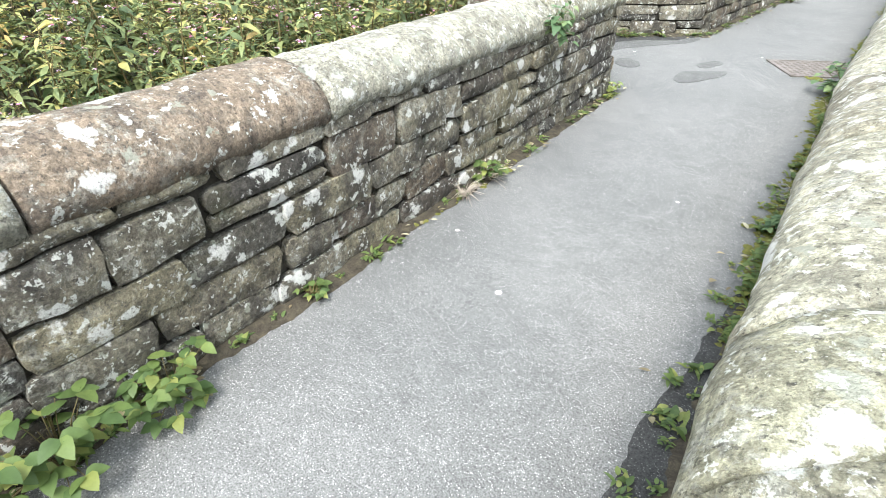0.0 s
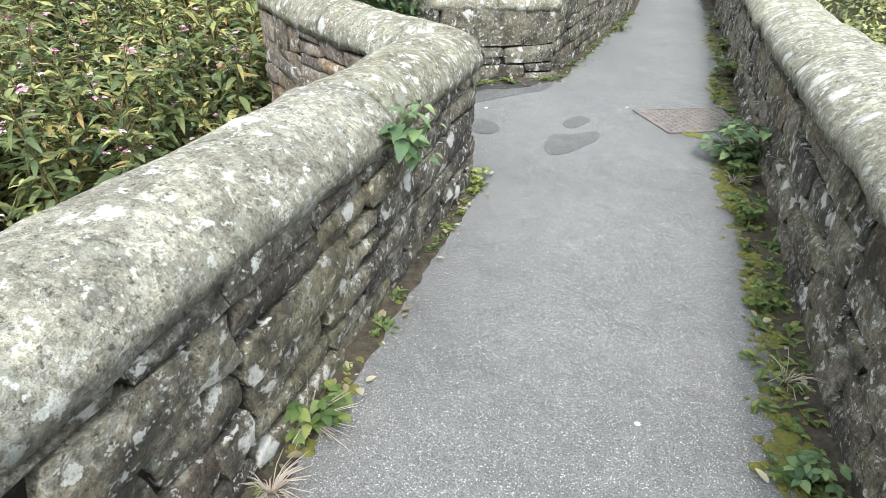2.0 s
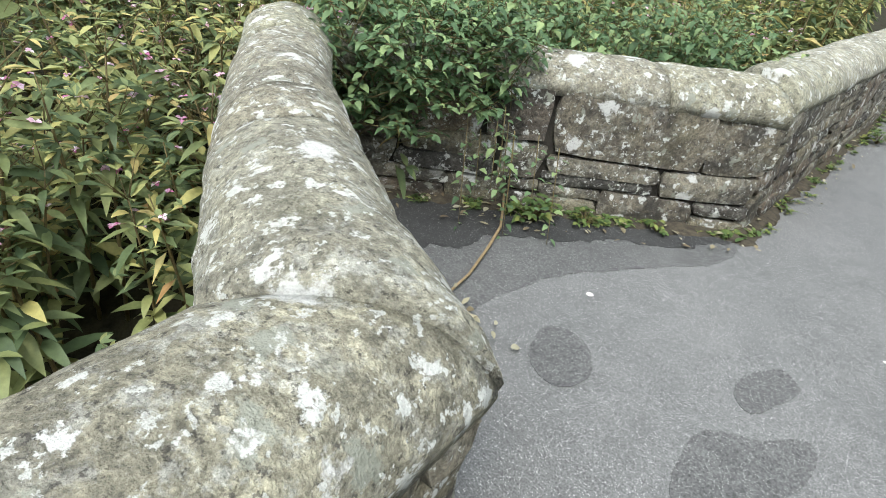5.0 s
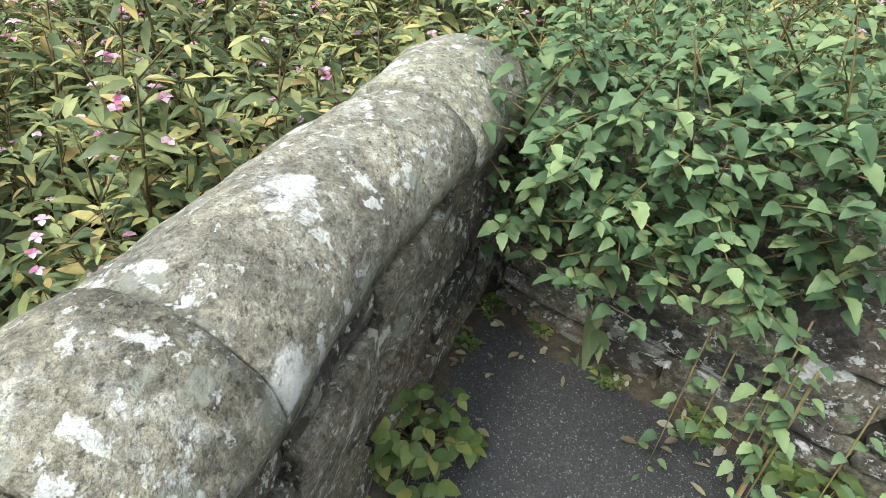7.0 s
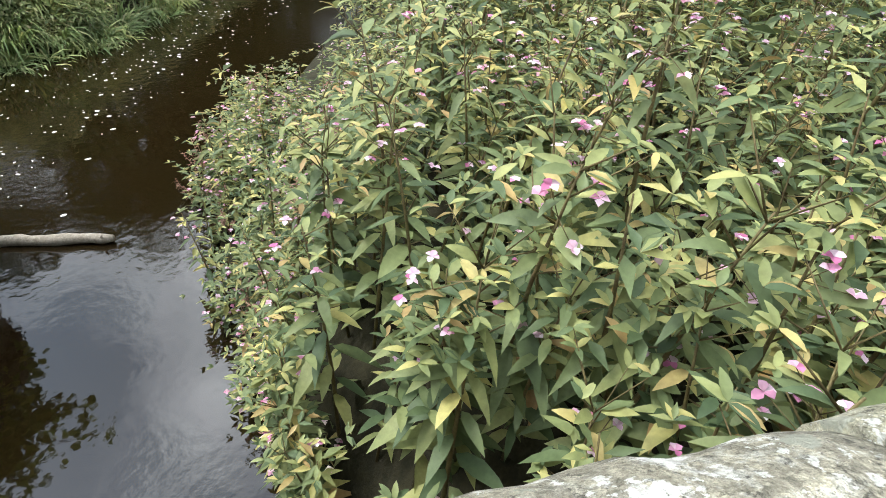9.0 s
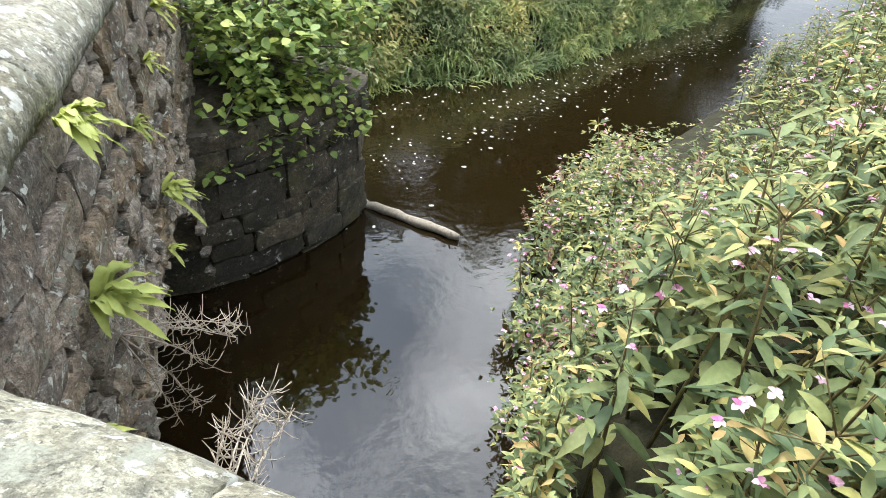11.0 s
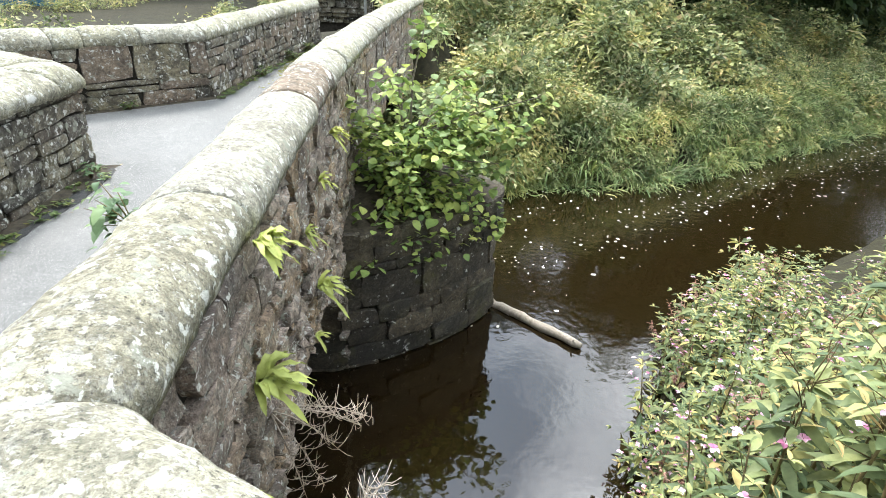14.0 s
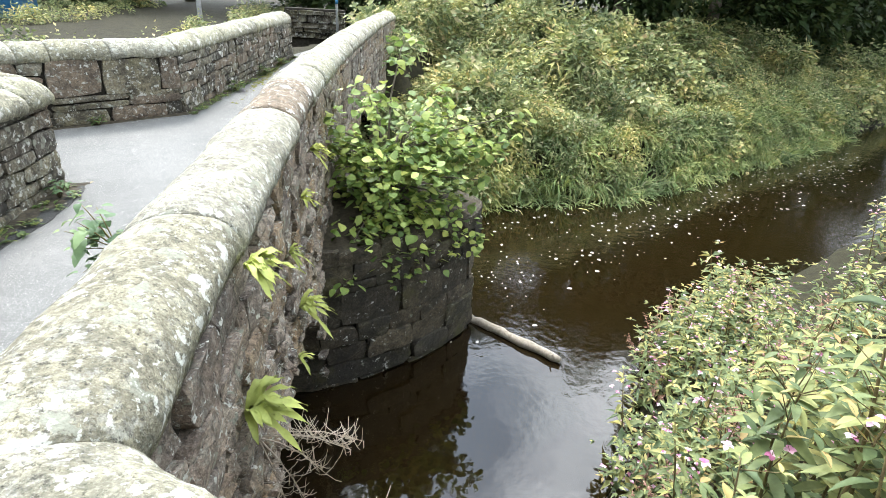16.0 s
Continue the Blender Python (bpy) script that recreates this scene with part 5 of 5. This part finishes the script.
for pts, w, count in ((RIGHT_NORTH, 0.3, 200), (LEFT_SOUTH[3:], 0.15, 90), (REFUGE_B, 0.3, 90), (REFUGE_A, 0.25, 60), (LEFT_NORTH[:3], 0.2, 60)):
    offs, full = normals(pts), total(pts)
    for _ in range(count):
        q, o = at_length(pts, offs, r_v.uniform(0, full))
        p = q - o * (r_v.random() ** 1.5 * w + 0.02)
        litter.put(*flat[r_v.randrange(4)], pose(p.x, p.y, 0.016, r_v.uniform(-15, 15), r_v.uniform(-15, 15), r_v.uniform(0, 360)) @ Matrix.Scale(r_v.uniform(0.4, 1.1), 4))
for _ in range(70):
    a, e = r_v.uniform(0, math.tau), r_v.gauss(0, 0.11)
    litter.put(*flat[r_v.randrange(4)], pose(-0.64 + e * math.cos(a), 0.82 + e * math.sin(a), r_v.uniform(0.005, 0.04), r_v.uniform(-30, 30), r_v.uniform(-30, 30), r_v.uniform(0, 360)) @ Matrix.Scale(r_v.uniform(0.5, 1.4), 4))
soup_ob("leaf_litter", litter, M_LITTER, "dry fallen leaves scattered on the soil and tarmac", "leaves")
acc = Acc()
tube(acc, [(-1.08, 1.88, 0.10), (-0.98, 1.72, 0.05), (-0.91, 1.60, 0.03), (-0.84, 1.38, 0.025), (-0.77, 1.12, 0.02), (-0.73, 0.81, 0.025), (-0.64, 0.5, 0.015)], [0.007, 0.008, 0.008, 0.008, 0.007, 0.006, 0.004], 6)
tagged(part("fallen_stem", acc, M_STRAW), "long brown broken stem lying on the refuge tarmac", "stick")
for i, (x, y, s) in enumerate([(0.69, -3.11, 0.016), (-0.30, 1.44, 0.018), (0.87, 2.0, 0.013), (0.25, -2.78, 0.012), (1.08, -1.8, 0.010)]):
    acc = Acc()
    acc.add([(s * math.cos(k * math.tau / 9) * (1 + 0.3 * n3(k, i, 0, 1.7)), s * math.sin(k * math.tau / 9), 0.0055) for k in range(9)] + [(0, 0, 0.008)], [(k, (k + 1) % 9, 9) for k in range(9)])
    ob = part("white_spot", acc, M_FOAM)
    ob.location = (x, y, 0)
    tagged(ob, "small pale flattened spot on the tarmac", "spot")

# cast-iron cover with raised curls
cover = thing("manhole_cover", (1.41, 1.86, 0.0), 30, label="rusty cast-iron inspection cover set in the tarmac", category="manhole cover")
acc = Acc()
acc.add([(-0.37, -0.28, -0.02), (0.37, -0.28, -0.02), (0.37, 0.28, -0.02), (-0.37, 0.28, -0.02), (-0.37, -0.28, 0.008), (0.37, -0.28, 0.008), (0.37, 0.28, 0.008), (-0.37, 0.28, 0.008)], [(0, 1, 5, 4), (1, 2, 6, 5), (2, 3, 7, 6), (3, 0, 4, 7), (4, 5, 6, 7)])
part("plate", acc, M_IRON, cover, smooth=False)
acc = Acc()
for sx, sy, a, b in ((-1, 0, 0.012, 0.30), (1, 0, 0.012, 0.30), (0, -1, 0.39, 0.012), (0, 1, 0.39, 0.012)):
    cx, cy = sx * 0.382, sy * 0.292
    acc.add([(cx + i * a, cy + j * b, z) for z in (-0.02, 0.012) for i, j in ((-1, -1), (1, -1), (1, 1), (-1, 1))], [(4, 5, 6, 7), (0, 1, 5, 4), (1, 2, 6, 5), (2, 3, 7, 6), (3, 0, 4, 7)])
part("rim", acc, M_IRON, cover, smooth=False)
acc = Acc()
for i in range(13):
    for j in range(9):
        x, y = -0.33 + i * 0.055, -0.24 + j * 0.057 + (0.028 if i % 2 else 0)
        if y < 0.26:
            tube(acc, [(x + 0.017 * math.cos(t), y + 0.017 * math.sin(t), 0.008) for t in (0.4, 1.6, 2.8, 4.0, 5.2)], [0.0045] * 5, 4)
part("raised_pattern", acc, M_IRON, cover)

# ---- river ----
acc = Acc()
a, b = Vector((-2.2, -5.88, WATER + 0.03)), Vector((-3.22, -4.80, WATER + 0.05))
rr = random.Random(71)
tube(acc, [a.lerp(b, u) + Vector((rr.gauss(0, 0.008), rr.gauss(0, 0.008), rr.gauss(0, 0.006))) for u in np.linspace(0, 1, 14)], [0.058 + rr.gauss(0, 0.005) for _ in range(13)] + [0.035], 10)
tube(acc, [a.lerp(b, 0.9), a.lerp(b, 0.93) + Vector((0.03, 0.05, 0.08))], [0.015, 0.008], 5)
tagged(part("log", acc, M_DRIFT), "bleached log lodged against the cutwater in the river", "log")
foam = Soup()
bits = []
for _ in range(5):
    acc = Acc()
    ph = rr.uniform(0, 9)
    acc.add([(math.cos(k * math.tau / 8) * (1 + 0.4 * n3(k, ph, 0, 1.9)), 0.6 * math.sin(k * math.tau / 8) * (1 + 0.4 * n3(k, ph, 5, 1.9)), 0) for k in range(8)] + [(0, 0, 0.25)], [(k, (k + 1) % 8, 8) for k in range(8)])
    bits.append(tris(acc))
for _ in range(620):
    t = rr.random()
    x = -1.6 - 14 * t
    near, far = polyline_y(x, NEAR_EDGE), polyline_y(x, FAR_EDGE)
    y = far + (near - far) * min(0.9, max(0.04, rr.gauss(0.33, 0.16)))
    s = 0.012 + 0.03 * rr.random() ** 3
    if y < -5.2 or rr.random() < 0.05:
        foam.put(*bits[rr.randrange(5)], pose(x, y, WATER + 0.002, 0, 0, rr.uniform(0, 360)) @ Matrix.Diagonal((s, s, s * 0.3, 1)))
soup_ob("foam_flecks", foam, M_FOAM, "white flecks of foam drifting on the water", "foam")

# ---- beyond the far end ----
END_WALL = [(1.55, -17.2), (-0.1, -17.0)]
wall_end = core("wall_far_end", END_WALL[::-1], -0.3, -0.3, "low stone wall across the end of the path")
facing(wall_end, END_WALL[1], END_WALL[0], 0.0, LIP, 150, [M_WALL])
facing(wall_end, (-0.1, -16.58), (1.55, -16.78), 0.0, LIP, 151, [M_WALL])
post = thing("sign_post", (0.1, -16.2, 0), label="grey post with a small blue sign band", category="sign post")
acc = Acc()
tube(acc, [(0, 0, -0.1), (0, 0, 1.2), (0, 0, 2.4)], [0.035, 0.035, 0.035], 10)
part("pole", acc, M_GREYMETAL, post)
acc = Acc()
tube(acc, [(0, 0, 0.95), (0, 0, 1.07)], [0.045, 0.045], 10)
part("band", acc, M_BLUE, post, "blue painted band")
lamp = thing("lamp_post", (3.6, -15.8, 0), label="galvanised steel lamp post beside the approach", category="lamp post")
acc = Acc()
tube(acc, [(0, 0, -0.3), (0, 0, 0.9), (0, 0, 5.0)], [0.07, 0.06, 0.045], 12)
part("pole", acc, M_GREYMETAL, lamp)
acc = Acc()
tube(acc, [(0, 0, 5.0), (-0.25, 0, 5.12), (-0.6, 0, 5.12)], [0.04, 0.06, 0.05], 8)
part("lantern", acc, M_GREYMETAL, lamp)
bin_ob = thing("blue_container", (9.6, -16.6, 0.1), 12, label="blue painted steel container standing among weeds", category="container")
acc = Acc()
acc.add([(x, y, z) for z in (-0.3, 1.9) for x, y in ((-1.3, -0.9), (1.1, -0.9), (1.1, 0.9), (-1.3, 0.9))], [(0, 1, 5, 4), (1, 2, 6, 5), (2, 3, 7, 6), (3, 0, 4, 7), (4, 5, 6, 7)])
part("body", acc, M_BLUE, bin_ob, smooth=False)
acc = Acc()
for k in range(9):
    x = -1.2 + k * 0.275
    acc.add([(x + i, 0.9 + j, z) for z in (-0.25, 1.85) for i, j in ((-0.03, -0.01), (0.03, -0.01), (0.03, 0.03), (-0.03, 0.03))], [(0, 1, 5, 4), (1, 2, 6, 5), (2, 3, 7, 6), (3, 0, 4, 7), (4, 5, 6, 7)])
part("ribs", acc, M_BLUE, bin_ob, smooth=False)
